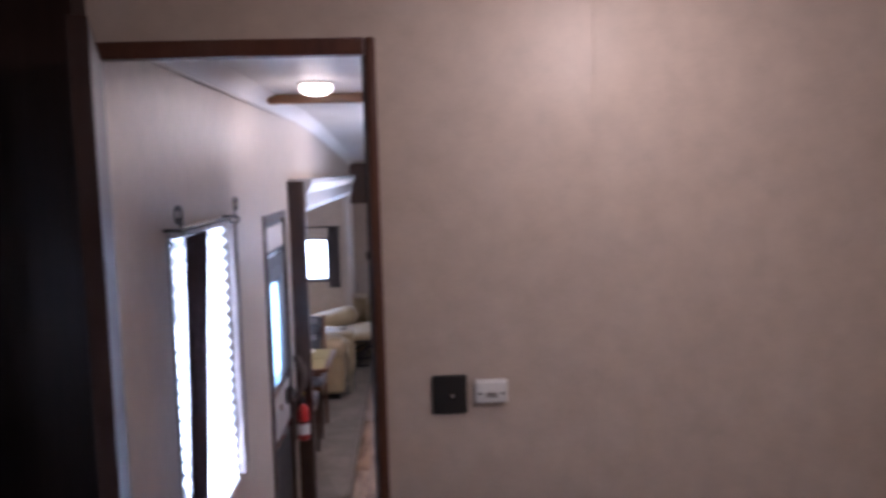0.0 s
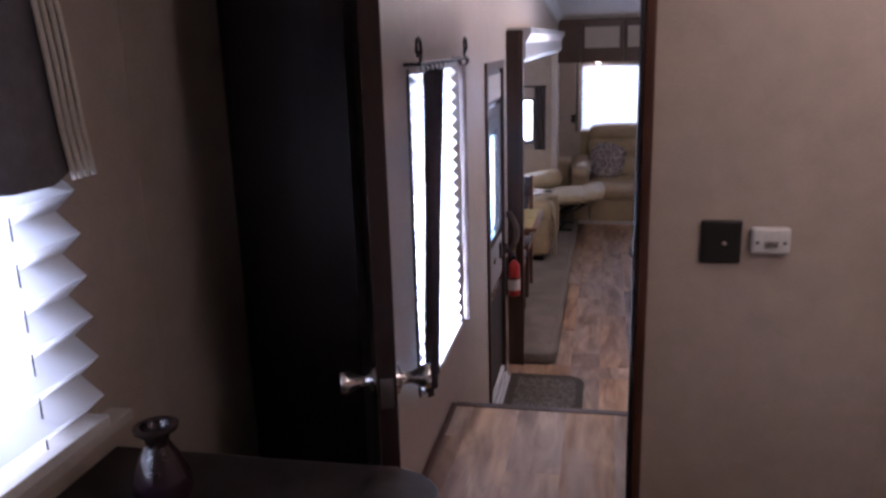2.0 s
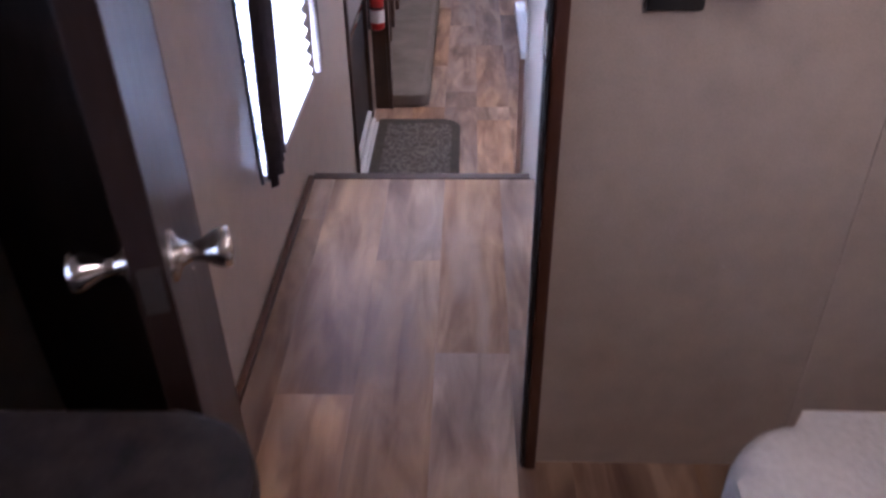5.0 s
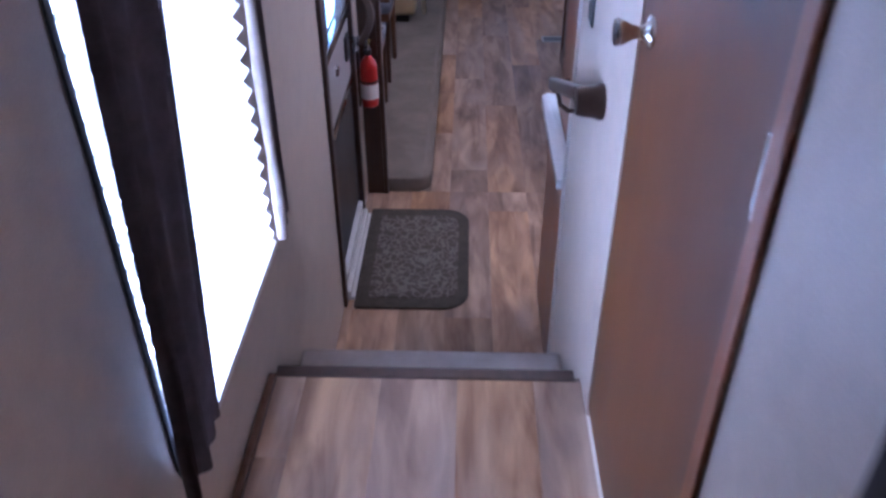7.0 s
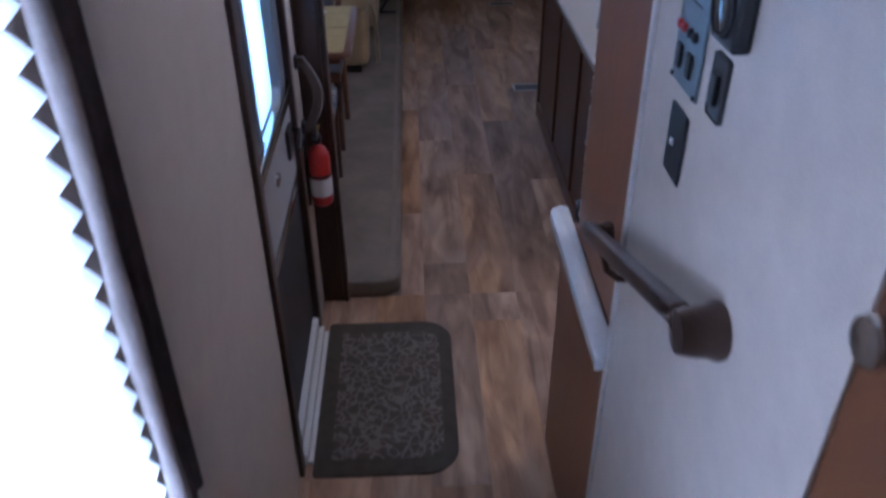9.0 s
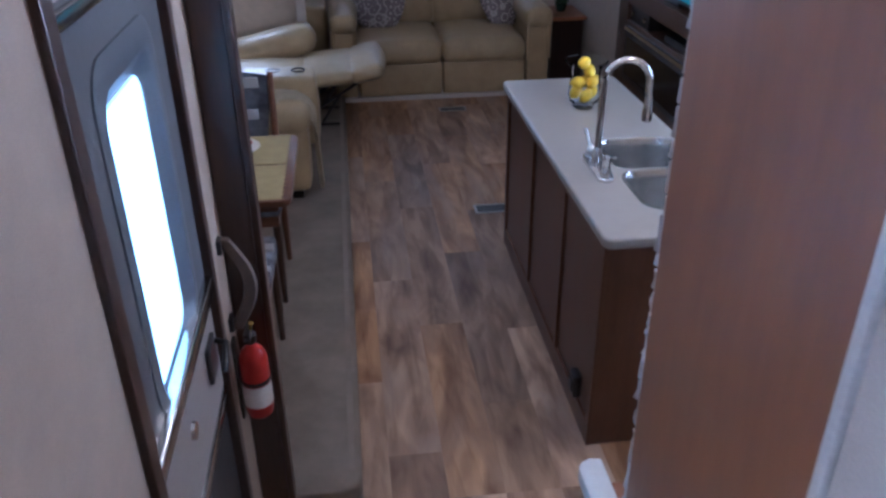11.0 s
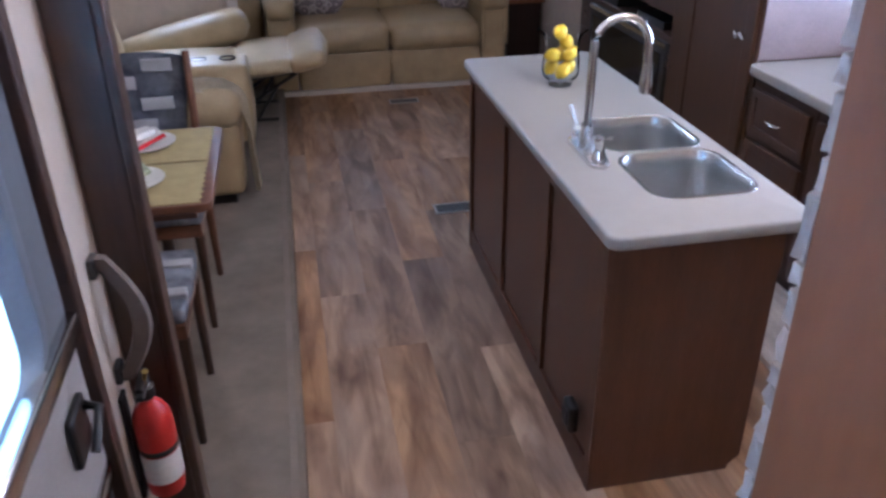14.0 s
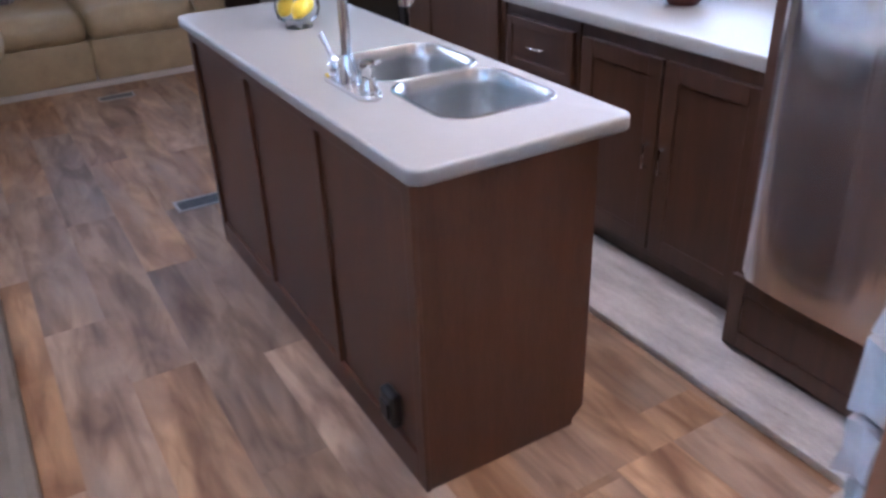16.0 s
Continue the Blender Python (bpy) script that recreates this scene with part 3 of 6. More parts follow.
# ---- kitchen island ----
island = thing("kitchen_island", (1.03, 6.63, 0), "brown wooden kitchen island on the plank floor", "island")
IX0, IX1, IY0, IY1 = 0.758, 1.235, 5.822, 7.44
for a, b, c in ((IX0, IX0 + 0.02, 0.842), (IX1 - 0.02, IX1, 0.66)):
    part("side", B(a, b, IY0 + 0.0205, IY1 - 0.0205, 0.045, c), M_CAB, island)
for a, b in ((IY0, IY0 + 0.02), (IY1 - 0.02, IY1)):
    bm = bmesh.new()
    o = [(IX0, 0.0), (IX1 - 0.035, 0.0), (IX1 - 0.035, 0.02), (IX1, 0.055), (IX1, 0.842), (IX0, 0.842)]
    skin(bm, [[bm.verts.new((x, y, z)) for x, z in o] for y in (a, b)])
    part("end_panel", bm, M_CAB, island)
bm = bmesh.new()
box(bm, IX0 + 0.021, IX1 - 0.05, IY0 + 0.021, IY1 - 0.021, 0.003, 0.044)
part("toe_base", bm, M_CAB, island)
for a, b in ((IY0 + 0.036, 6.310), (6.345, 6.848), (6.883, IY1 - 0.036)):
    part("side_panel", B(IX0 - 0.003, IX0 - 0.0005, a, b, 0.095, 0.800), M_CAB, island)
part("bottom_rail", B(IX0 - 0.014, IX0 - 0.0005, IY0 + 0.036, IY1 - 0.036, 0.0, 0.094, 0.003), M_CAB, island)
part("top_rail", B(IX0 - 0.014, IX0 - 0.0005, IY0 + 0.036, IY1 - 0.036, 0.801, 0.841, 0.003), M_CAB, island)
for a, b in ((IY0 - 0.004, IY0 + 0.0355), (6.311, 6.344), (6.849, 6.882), (IY1 - 0.0355, IY1)):
    z0, z1 = (0.0, 0.841) if a < IY0 or b == IY1 else (0.0945, 0.8005)
    part("stile", B(IX0 - 0.015, IX0 - 0.0005, a, b, z0, z1, 0.003), M_CAB, island)
bm = bmesh.new()
box(bm, 0.714, 0.7455, 5.925, 5.995, 0.135, 0.235, 0.012, 3)
outlet = part("power_outlet", bm, M_BLACK, island, "black plastic power outlet", 40)
bm = bmesh.new()
box(bm, 0.708, 0.7135, 5.94, 5.98, 0.16, 0.21, 0.002)
part("flap", bm, M_GREYP, outlet)

# worktop with a double sink cut into it
TX0, TX1, TY0, TY1, TZ = 0.725, 1.299, 5.775, 7.50, 0.88
worktop = thing("island_worktop", (1.0, 6.6, 0.842), "grey-beige solid-surface worktop on the island", "worktop")
SX0, SX1, SA0, SA1, SB0, SB1 = 0.935, 1.245, 5.965, 6.29, 6.315, 6.62
bm = bmesh.new()


def top_with_holes(bm, outer, holes, z0, z1):
    loops = []
    for pts in [outer] + holes:
        vs = [bm.verts.new((x, y, z1)) for x, y in pts]
        loops.append([bm.edges.new((vs[i], vs[(i + 1) % len(vs)])) for i in range(len(vs))])
    r = bmesh.ops.triangle_fill(bm, use_beauty=True, use_dissolve=False, edges=[e for q in loops for e in q])
    faces = [f for f in r["geom"] if isinstance(f, bmesh.types.BMFace)]
    ex = bmesh.ops.extrude_face_region(bm, geom=faces)
    for v in ex["geom"]:
        if isinstance(v, bmesh.types.BMVert):
            v.co.z = z0
    return bm


hole_a, hole_b = rounded(SX0, SX1, SA0, SA1, 0.07, 8), rounded(SX0, SX1, SB0, SB1, 0.07, 8)
top_with_holes(bm, rounded(TX0, TX1, TY0, TY1, 0.035, 6), [hole_a, hole_b], TZ - 0.038, TZ)
rim = [e for e in bm.edges if e.calc_length() < 2 and all(min(v.co.x - TX0, TX1 - v.co.x, v.co.y - TY0, TY1 - v.co.y) < 0.012 for v in e.verts) and abs(e.verts[0].co.z - e.verts[1].co.z) < 1e-6
       and len(e.link_faces) == 2 and abs(e.link_faces[0].normal.z - e.link_faces[1].normal.z) > 0.5]
bmesh.ops.bevel(bm, geom=rim, offset=0.009, segments=3, affect="EDGES", profile=0.5)
part("surface", bm, M_TOP, worktop, smooth=40)


def basin(y0, y1):
    """A pressed steel bowl with rounded corners and a drain."""
    bm = bmesh.new()
    rings = []
    for inset, z, r in ((-0.010, TZ + 0.0005, 0.08), (-0.008, TZ + 0.003, 0.078), (0.000, TZ + 0.003, 0.07), (0.003, TZ - 0.001, 0.068), (0.006, TZ - 0.05, 0.066), (0.012, TZ - 0.16, 0.06), (0.025, TZ - 0.182, 0.05), (0.06, TZ - 0.19, 0.03)):
        rings.append([bm.verts.new((x, y, z)) for x, y in rounded(SX0 + inset, SX1 - inset, y0 + inset, y1 - inset, r, 8)])
    skin(bm, rings, False)
    bm.faces.new(rings[-1])
    ob = part("basin", bm, M_SINK, sink, smooth=50)
    bm = bmesh.new()
    lathe(bm, ((SX0 + SX1) / 2, (y0 + y1) / 2, TZ - 0.1895), [(0.048, 0), (0.046, 0.004), (0.036, 0.003), (0.03, -0.004 + 0.006)], 20)
    part("drain", bm, M_CHROME, sink, smooth=40)


sink = thing("kitchen_sink", (1.09, 6.3, TZ - 0.19), "stainless steel double-bowl sink under the worktop", "sink")
basin(SA0, SA1)
basin(SB0, SB1)

faucet = thing("kitchen_faucet", (0.864, 6.342, TZ), "chrome gooseneck faucet behind the sink", "faucet")
bm = bmesh.new()
prism(bm, rounded(0.834, 0.894, 6.197, 6.457, 0.028, 6), TZ, TZ + 0.014, 0.005)
part("deck_plate", bm, M_CHROME, faucet, smooth=40)
bm = bmesh.new()
lathe(bm, (0.864, 6.342, TZ + 0.014), [(0.027, 0), (0.025, 0.02), (0.020, 0.05), (0.015, 0.07)], 18)
pts = [(0.864, 6.342, TZ + 0.07)] + [(0.864, 6.342, TZ + 0.10 + 0.06 * i) for i in range(4)]
R = 0.085
pts += [(0.864 + R - R * math.cos(radians(a)), 6.342, TZ + 0.32 + R * math.sin(radians(a))) for a in range(15, 181, 15)]
pts += [(0.864 + 2 * R, 6.342, TZ + 0.28), (0.864 + 2 * R + 0.003, 6.342, TZ + 0.265)]
tube(bm, pts, 0.0125, 14)
part("spout", bm, M_CHROME, faucet, smooth=50)
bm = bmesh.new()
lathe(bm, (1.037, 6.342, TZ + 0.175), [(0.013, 0), (0.019, 0.004), (0.020, 0.03), (0.015, 0.075), (0.0135, 0.095)], 16)
part("spray_head", bm, M_CHROME, faucet, smooth=50)
bm = bmesh.new()
lathe(bm, (0.864, 6.417, TZ + 0.014), [(0.021, 0), (0.022, 0.02), (0.017, 0.04), (0.006, 0.05)], 16)
tube(bm, [(0.864, 6.422, TZ + 0.045), (0.857, 6.437, TZ + 0.075), (0.846, 6.457, TZ + 0.115)], [0.008, 0.006, 0.0075], 10)
part("lever", bm, M_CHROME, faucet, smooth=50)
bm = bmesh.new()
lathe(bm, (0.864, 6.232, TZ + 0.014), [(0.024, 0), (0.025, 0.012), (0.016, 0.03), (0.015, 0.055), (0.021, 0.062), (0.019, 0.075), (0.004, 0.08)], 16)
tube(bm, [(0.864, 6.232, TZ + 0.08), (0.899, 6.227, TZ + 0.084)], [0.006, 0.005], 8)
part("soap_dispenser", bm, M_CHROME, faucet, smooth=50)

vase = thing("lemon_vase", (1.01, 7.04, TZ), "clear flared glass vase full of yellow lemons", "vase")
bm = bmesh.new()
outer = [(0.044, 0), (0.045, 0.006), (0.041, 0.012), (0.046, 0.020), (0.066, 0.034), (0.073, 0.06), (0.070, 0.10), (0.064, 0.145), (0.068, 0.175), (0.080, 0.196), (0.096, 0.212)]
inner = [(r - 0.0025, h + 0.002) for r, h in outer[4:]][::-1]
lathe(bm, (1.01, 7.04, TZ), outer + inner + [(0.02, 0.023)], 28)
part("glass", bm, M_VASE, vase, smooth=60)
M_LEMON = mat("lemon_peel", (0.82, 0.56, 0.025), 0.40, var=0.10, scale=30, bump=0.2, fine=500)
rnd = random.Random(4)
for k, (dx, dy, dz) in enumerate(((-0.030, 0.026, 0.064), (0.036, 0.016, 0.066), (-0.004, -0.036, 0.064), (-0.034, -0.004, 0.116), (0.030, -0.014, 0.122), (0.010, 0.034, 0.112), (0.018, 0.006, 0.162), (-0.012, -0.008, 0.205))):
    lemon = thing("lemon", (1.01 + dx, 7.04 + dy, TZ + dz), "ripe yellow lemon in the glass vase", "lemon", "lemons in the vase")
    bm = bmesh.new()
    lathe(bm, (0, 0, 0), [(0.001, -0.036), (0.006, -0.034), (0.012, -0.030), (0.022, -0.02), (0.027, -0.005), (0.026, 0.008), (0.02, 0.021), (0.011, 0.029), (0.006, 0.034), (0.001, 0.037)], 14)
    bm.transform(pose(1.01 + dx, 7.04 + dy, TZ + dz, rnd.uniform(0, 180), rnd.uniform(0, 180), rnd.uniform(0, 180)))
    part("fruit", bm, M_LEMON, lemon, smooth=60)

# ---- floor planks ----
def planks(floor, x0, x1, y0, y1, z, xs, wide, long_, first, keep, thick=0.006):
    """Rows of planks along y, each an object on a shared mesh, cut where the floor ends."""
    meshes = {}
    c = xs
    while c > x0:
        c -= wide
    while c < x1 - 1e-4:
        a, b = max(c, x0), min(c + wide, x1)
        idx = round((c - xs) / wide)
        y = first(idx)
        while y > y0:
            y -= long_
        while y < y1:
            p, q = max(y, y0), min(y + long_, y1)
            for pa, pb, ya, yb in keep(a, b, p, q):
                if pb - pa > 0.002 and yb - ya > 0.002:
                    key = (round(pb - pa, 3), round(yb - ya, 3))
                    if key not in meshes:
                        g = 0.0002
                        bm = bmesh.new()
                        box(bm, -key[0] / 2 + g, key[0] / 2 - g, -key[1] / 2 + g, key[1] / 2 - g, -thick, 0)
                        me = bpy.data.meshes.new("plank")
                        bm.to_mesh(me)
                        bm.free()
                        me.materials.append(M_PLANK)
                        meshes[key] = me
                    ob = new("plank", meshes[key])
                    ob.location = ((pa + pb) / 2, (ya + yb) / 2, z)
                    ob.parent = floor
            y += long_
        c += wide


JOINT = {0: 5.44, -1: 7.10, 1: 6.105, 2: 6.61, -2: 5.05, 3: 7.3, 4: 5.6, 5: 6.4, 6: 7.0, 7: 5.3}


def cut_main(a, b, p, q):
    if q <= SY0 + 0.005:
        return [(a, b, p, q)]
    if p < SY0 + 0.005:
        return [(a, b, p, SY0 + 0.005)] + cut_main(a, b, SY0 + 0.005, q)
    out = []
    a2, b2 = max(a, -0.078), min(b, 1.60)
    return [(a2, b2, p, q)] if b2 > a2 else []


floor_main = bpy.data.objects["floor_main"]
planks(floor_main, -0.40, 1.60, 4.18, 11.5, 0.002, 0.215, 0.194, 1.245, lambda i: JOINT.get(i, 5.9), cut_main)
floor_deck = bpy.data.objects["floor_deck"]
planks(floor_deck, -0.64, 2.0, -1.7, 3.565, DECK + 0.002, -0.110, 0.194, 1.245, lambda i: {0: 3.068, 1: 3.9, -1: 2.5, 2: 2.75, -2: 3.3}.get(i, 2.2), lambda a, b, p, q: ([(a, b, p, q)] if b <= 0.40 else [(a, b, p, min(q, 2.30))] if a >= 0.40 else [(a, 0.40, p, q), (0.40, b, p, min(q, 2.30))]))

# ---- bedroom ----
# Dark panel added in place of the shade behind the open door.
setting("trim_closet_panel", B(-0.639, -0.348, 2.22, 2.299, DECK, CEIL - 0.002), M_DOOR, "dark panel added for the shaded corner behind the door", "trim")


def knob_pair(door, m, r=1.0):
    """Two flared knobs on one spindle, built along y round the origin and set by m."""
    for side in (1, -1):
        bm = bmesh.new()
        prof = [(0.034, 0.0), (0.033, 0.005), (0.016, 0.012), (0.012, 0.022), (0.014, 0.034), (0.024, 0.052), (0.027, 0.062), (0.024, 0.068), (0.003, 0.070)]
        lathe(bm, (0, 0, 0), [(a * 0.85, side * (0.018 + h * 0.9)) for a, h in prof], 20, "y")
        bm.transform(m)
        part("door_knob", bm, M_NICKEL, door, "satin nickel knob", 50)


hx, hy, ex, ey = -0.322, 2.262, -0.140, 1.712
ang = math.degrees(math.atan2(ey - hy, ex - hx))
wide = math.hypot(ex - hx, ey - hy)
door = thing("bedroom_door", (hx, hy, DECK + 0.01), "dark brown wooden bedroom door standing open", "door")
m = pose(hx, hy, 0, 0, 0, ang)
bm = B(0, wide, -0.017, 0.017, DECK + 0.012, 2.535, 0.002, m=m)
part("leaf", bm, M_DOOR, door)
bm = B(wide - 0.002, wide + 0.0015, -0.012, 0.012, 1.558, 1.613, m=m)
part("latch_plate", bm, M_NICKEL, door)
knob_pair(door, m @ pose(wide - 0.054, 0, 1.588))

dresser = thing("dresser", (-0.35, 1.2, DECK), "dark dresser with a stone-look top beside the bed", "dresser")
M_DTOP = mat("dark_marbled_laminate", (0.036, 0.027, 0.025), 0.42, spec=0.22, var=0.34, scale=22, fine=70, bump=0.0, dark=(0.004, 0.003, 0.003))
bm = bmesh.new()
prism(bm, rounded(-0.635, -0.024, 0.75, 1.655, [0.09, 0.0, 0.0, 0.06], 8), 1.442, 1.48, 0.006)
part("top", bm, M_DTOP, dresser, "dark marbled top", 40)
part("carcass", B(-0.63, -0.06, 0.78, 1.56, DECK, 1.441), M_DOOR, dresser)
for i in range(3):
    z0 = DECK + 0.06 + i * 0.24
    d = part("drawer", B(-0.059, -0.041, 0.80, 1.54, z0, z0 + 0.22, 0.004), M_DOOR, dresser)
    bm = bmesh.new()
    tube(bm, [(-0.041, 1.12, z0 + 0.11), (-0.02, 1.13, z0 + 0.11), (-0.02, 1.23, z0 + 0.11), (-0.041, 1.24, z0 + 0.11)], 0.005, 8)
    part("handle", bm, M_NICKEL, d, smooth=50)

bed = thing("bed", (1.25, 0.8, DECK), "bed with a white quilted cover in the bedroom", "bed")
part("base", B(0.60, 1.98, -1.2, 1.85, DECK + 0.003, 0.94, 0.006), M_DOOR, bed, "dark wooden bed base")
bm = bmesh.new()
prism(bm, rounded(0.52, 1.985, -1.2, 1.93, [0.0, 0.13, 0.13, 0.0], 8), 0.94, 1.21, 0.05)
part("mattress", bm, M_QUILT, bed, "white quilted cover", 60)

pot = thing("glazed_vase", (-0.438, 1.482, 1.48), "small dark green and violet glazed vase on the dresser", "vase")
M_GLAZE = mat("iridescent_glaze", (0.022, 0.016, 0.012), 0.16, spec=0.5, var=0.5, scale=9, dark=(0.018, 0.005, 0.016), bump=0.0, coat=0.3)
bm = bmesh.new()
lathe(bm, (-0.438, 1.482, 1.48), [(0.80 * a, 0.90 * b) for a, b in [(0.034, 0), (0.045, 0.012), (0.056, 0.04), (0.054, 0.065), (0.038, 0.10), (0.024, 0.122)]], 28)
part("body", bm, M_GLAZE, pot, smooth=60)
bm = bmesh.new()
lathe(bm, (-0.438, 1.482, 1.48), [(0.80 * a, 0.90 * b) for a, b in [(0.0235, 0.1205), (0.022, 0.132), (0.030, 0.142), (0.042, 0.150), (0.043, 0.155), (0.034, 0.158), (0.02, 0.150), (0.018, 0.13)]], 28)
part("flared_neck", bm, M_GLAZE, pot, smooth=60)


def pleated(name, x, y0, y1, z0, z1, label, depth=0.030, pitch=0.05, group="", gather=0.0, corded=True):
    """A pleated shade hanging in a plane of constant x: a zigzag sheet with a bottom rail."""
    shade = thing("pleated_blind", (x, (y0 + y1) / 2, z0), label, "blind", group)
    bm = bmesh.new()
    n = max(2, int((z1 - z0) / pitch))
    rows = []
    for i in range(2 * n + 1):
        z = z0 + (z1 - z0) * i / (2 * n)
        rows.append([bm.verts.new((x + (depth if i % 2 else 0.0), y, z)) for y in (y0, y1 - gather * i / (2 * n))])
    for a, b in zip(rows, rows[1:]):
        bm.faces.new((a[0], a[1], b[1], b[0]))
    part("cloth", bm, M_SHADE, shade, "white pleated cloth")
    part("bottom_rail", B(x - 0.004, x + depth + 0.004, y0, y1, z0 - 0.02, z0, 0.003), M_WHITE, shade)
    part("head_rail", B(x - 0.004, x + depth + 0.004, y0, y1, z1, z1 + 0.03, 0.003), M_WHITE, shade)
    for k in (0.12, 0.88) if corded else ():
        bm = bmesh.new()
        tube(bm, [(x + depth / 2, y0 + (y1 - y0) * k, z0), (x + depth / 2, y0 + (y1 - y0) * k, z1)], 0.0015, 5)
        part("cord", bm, M_GREYP, shade)
    return shade


def window_x(name, x0, x1, y0, y1, z0, z1, label, frame=0.03):
    """A glazed window in a wall of constant x, with frame and pane."""
    win = thing(name, ((x0 + x1) / 2, (y0 + y1) / 2, z0), label, "window", "", "structure")
    bm = bmesh.new()
    for q in ((y0, y0 + frame, z0, z1), (y1 - frame, y1, z0, z1), (y0 + frame, y1 - frame, z0, z0 + frame), (y0 + frame, y1 - frame, z1 - frame, z1)):
        box(bm, x0, x1, *q, 0.003, 1)
    part("window_frame", bm, M_GREYP, win)
    p = part("pane", B((x0 + x1) / 2 - 0.002, (x0 + x1) / 2 + 0.002, y0 + frame, y1 - frame, z0 + frame, z1 - frame), M_GLASS, win)
    p.visible_shadow = False
    return win


window_x("window_bedroom", -0.698, -0.675, 0.55, 1.50, 1.555, 2.40, "bedroom window behind a pleated shade")
pleated("bedroom_shade", -0.632, 0.55, 1.585, 1.578, 2.41, "white pleated shade glowing with daylight in the bedroom window", 0.04, 0.065)
setting("trim_bedroom_sill", B(-0.64, -0.595, 0.5, 1.66, 1.532, 1.553, 0.004), M_OFFW, "pale window sill strip", "trim")
val = thing("window_valance", (-0.57, 1.1, 1.99), "grey fabric valance with striped tassel edge", "valance")
bm = bmesh.new()
rows = []
for i in range(41):
    y = 0.45 + (1.60 - 0.45) * i / 40
    dx = 0.012 * math.sin(i * 0.9) + 0.006 * math.sin(i * 2.3)
    z = 1.995 + 0.015 * math.sin(i * 0.5)
    rows.append([bm.verts.new((-0.565 + dx, y, z)), bm.verts.new((-0.575 + dx * 0.4, y, 2.25)), bm.verts.new((-0.58, y, 2.52))])
for a, b in zip(rows, rows[1:]):
    for k in range(2):
        bm.faces.new((a[k], b[k], b[k + 1], a[k + 1]))
g = bmesh.ops.solidify(bm, geom=bm.faces[:], thickness=0.006)
part("cloth", bm, M_CURTG, val, smooth=60)
M_STRIPE = mat("cream_cord", (0.55, 0.52, 0.46), 0.9, var=0.08)
for k in range(4):
    bm = bmesh.new()
    y = 1.515 + 0.016 * k
    tube(bm, [(-0.552, y + 0.02, 1.985), (-0.553, y + 0.008, 2.06), (-0.554, y, 2.16), (-0.558, y - 0.012, 2.30), (-0.562, y - 0.018, 2.51)], 0.005, 6)
    part("stripe", bm, M_STRIPE, val, "cream cord stripe", 60)

plate = thing("wall_plate", (0.473, 2.293, 1.722), "black square cable plate on the tan wall", "wall plate")
part("plate", B(0.430, 0.516, 2.287, 2.2995, 1.672, 1.769, 0.005, 3), M_BLACK, plate, smooth=40)
bm = bmesh.new()
lathe(bm, (0.478, 2.287, 1.720), [(0.006, 0.0), (0.0055, -0.008), (0.001, -0.009)], 12, "y")
part("jack", bm, M_CHROME, plate, smooth=50)
det = thing("gas_detector", (0.574, 2.29, 1.727), "white plastic alarm unit beside the black plate", "detector")
part("case", B(0.534, 0.615, 2.274, 2.2995, 1.698, 1.756, 0.008, 3), M_WHITE, det, smooth=40)
for dx in (-0.028, 0.028):
    bm = bmesh.new()
    lathe(bm, (0.574 + dx, 2.274, 1.724), [(0.004, 0.0), (0.0035, -0.002), (0.001, -0.0022)], 10, "y")
    part("screw", bm, M_GREYP, det)
part("grille", B(0.560, 0.589, 2.2715, 2.2738, 1.714, 1.728, 0.0008, 1), M_OFFW, det)
for k in range(4):
    part("slot", B(0.562, 0.587, 2.2706, 2.2713, 1.7155 + 0.003 * k, 1.7165 + 0.003 * k), M_GREYP, det)

# ---- hall: bathroom door, window, curtain, rail, controls ----
M_BATH = mat("bathroom_door_wood", (0.115, 0.040, 0.013), 0.37, spec=0.40, var=0.08, scale=2.6, stretch=(1.6, 1.6, 0.6), fine=9, bump=0.0)
bath = thing("bathroom_door", (0.42, 2.775, DECK), "reddish brown wooden bathroom door, closed", "door")
part("leaf", B(0.402, 0.432, 2.7715, 3.4485, DECK + 0.030, 2.558, 0.002), M_BATH, bath)
bm = bmesh.new()
for s, prof_at in ((-1, 0.402),):
    prof = [(0.034, 0.0), (0.033, 0.005), (0.016, 0.012), (0.012, 0.022), (0.014, 0.034), (0.024, 0.052), (0.027, 0.062), (0.024, 0.068), (0.003, 0.070)]
    lathe(bm, (prof_at, 3.365, 1.645), [(a * 0.85, s * h * 0.9) for a, h in prof], 20, "x")
part("door_knob", bm, M_NICKEL, bath, "satin nickel knob", 50)
for zc in (0.86, 1.70, 2.36):
    bm = bmesh.new()
    box(bm, 0.3985, 0.4015, 2.780, 2.800, zc - 0.045, zc + 0.045, 0.001, 1)
    tube(bm, [(0.396, 2.777, zc - 0.045), (0.396, 2.777, zc + 0.045)], 0.0045, 8)
    part("hinge", bm, M_NICKEL, bath, smooth=40)
bm = bmesh.new()
box(bm, 0.390, 0.3995, 2.738, 2.772, DECK, 2.60, 0.003)
box(bm, 0.390, 0.3995, 2.772, 3.45, 2.56, 2.60, 0.003)
setting("trim_bathroom_doorway", bm, M_CHERRY, "reddish brown bathroom door casing", "trim")
# Unseen slab added behind the hall wall to block leaks of bathroom light.
setting("wall_bathroom_inner", B(0.472, 0.50, 3.50, 4.638, 0.0, CEIL), M_WALL, "unseen panel added to stop bathroom light leaking", "wall")
setting("floor_bathroom", B(0.44, 2.0, 2.319, 4.64, 0.50, DECK), M_WHITE, "pale bathroom floor", "floor")

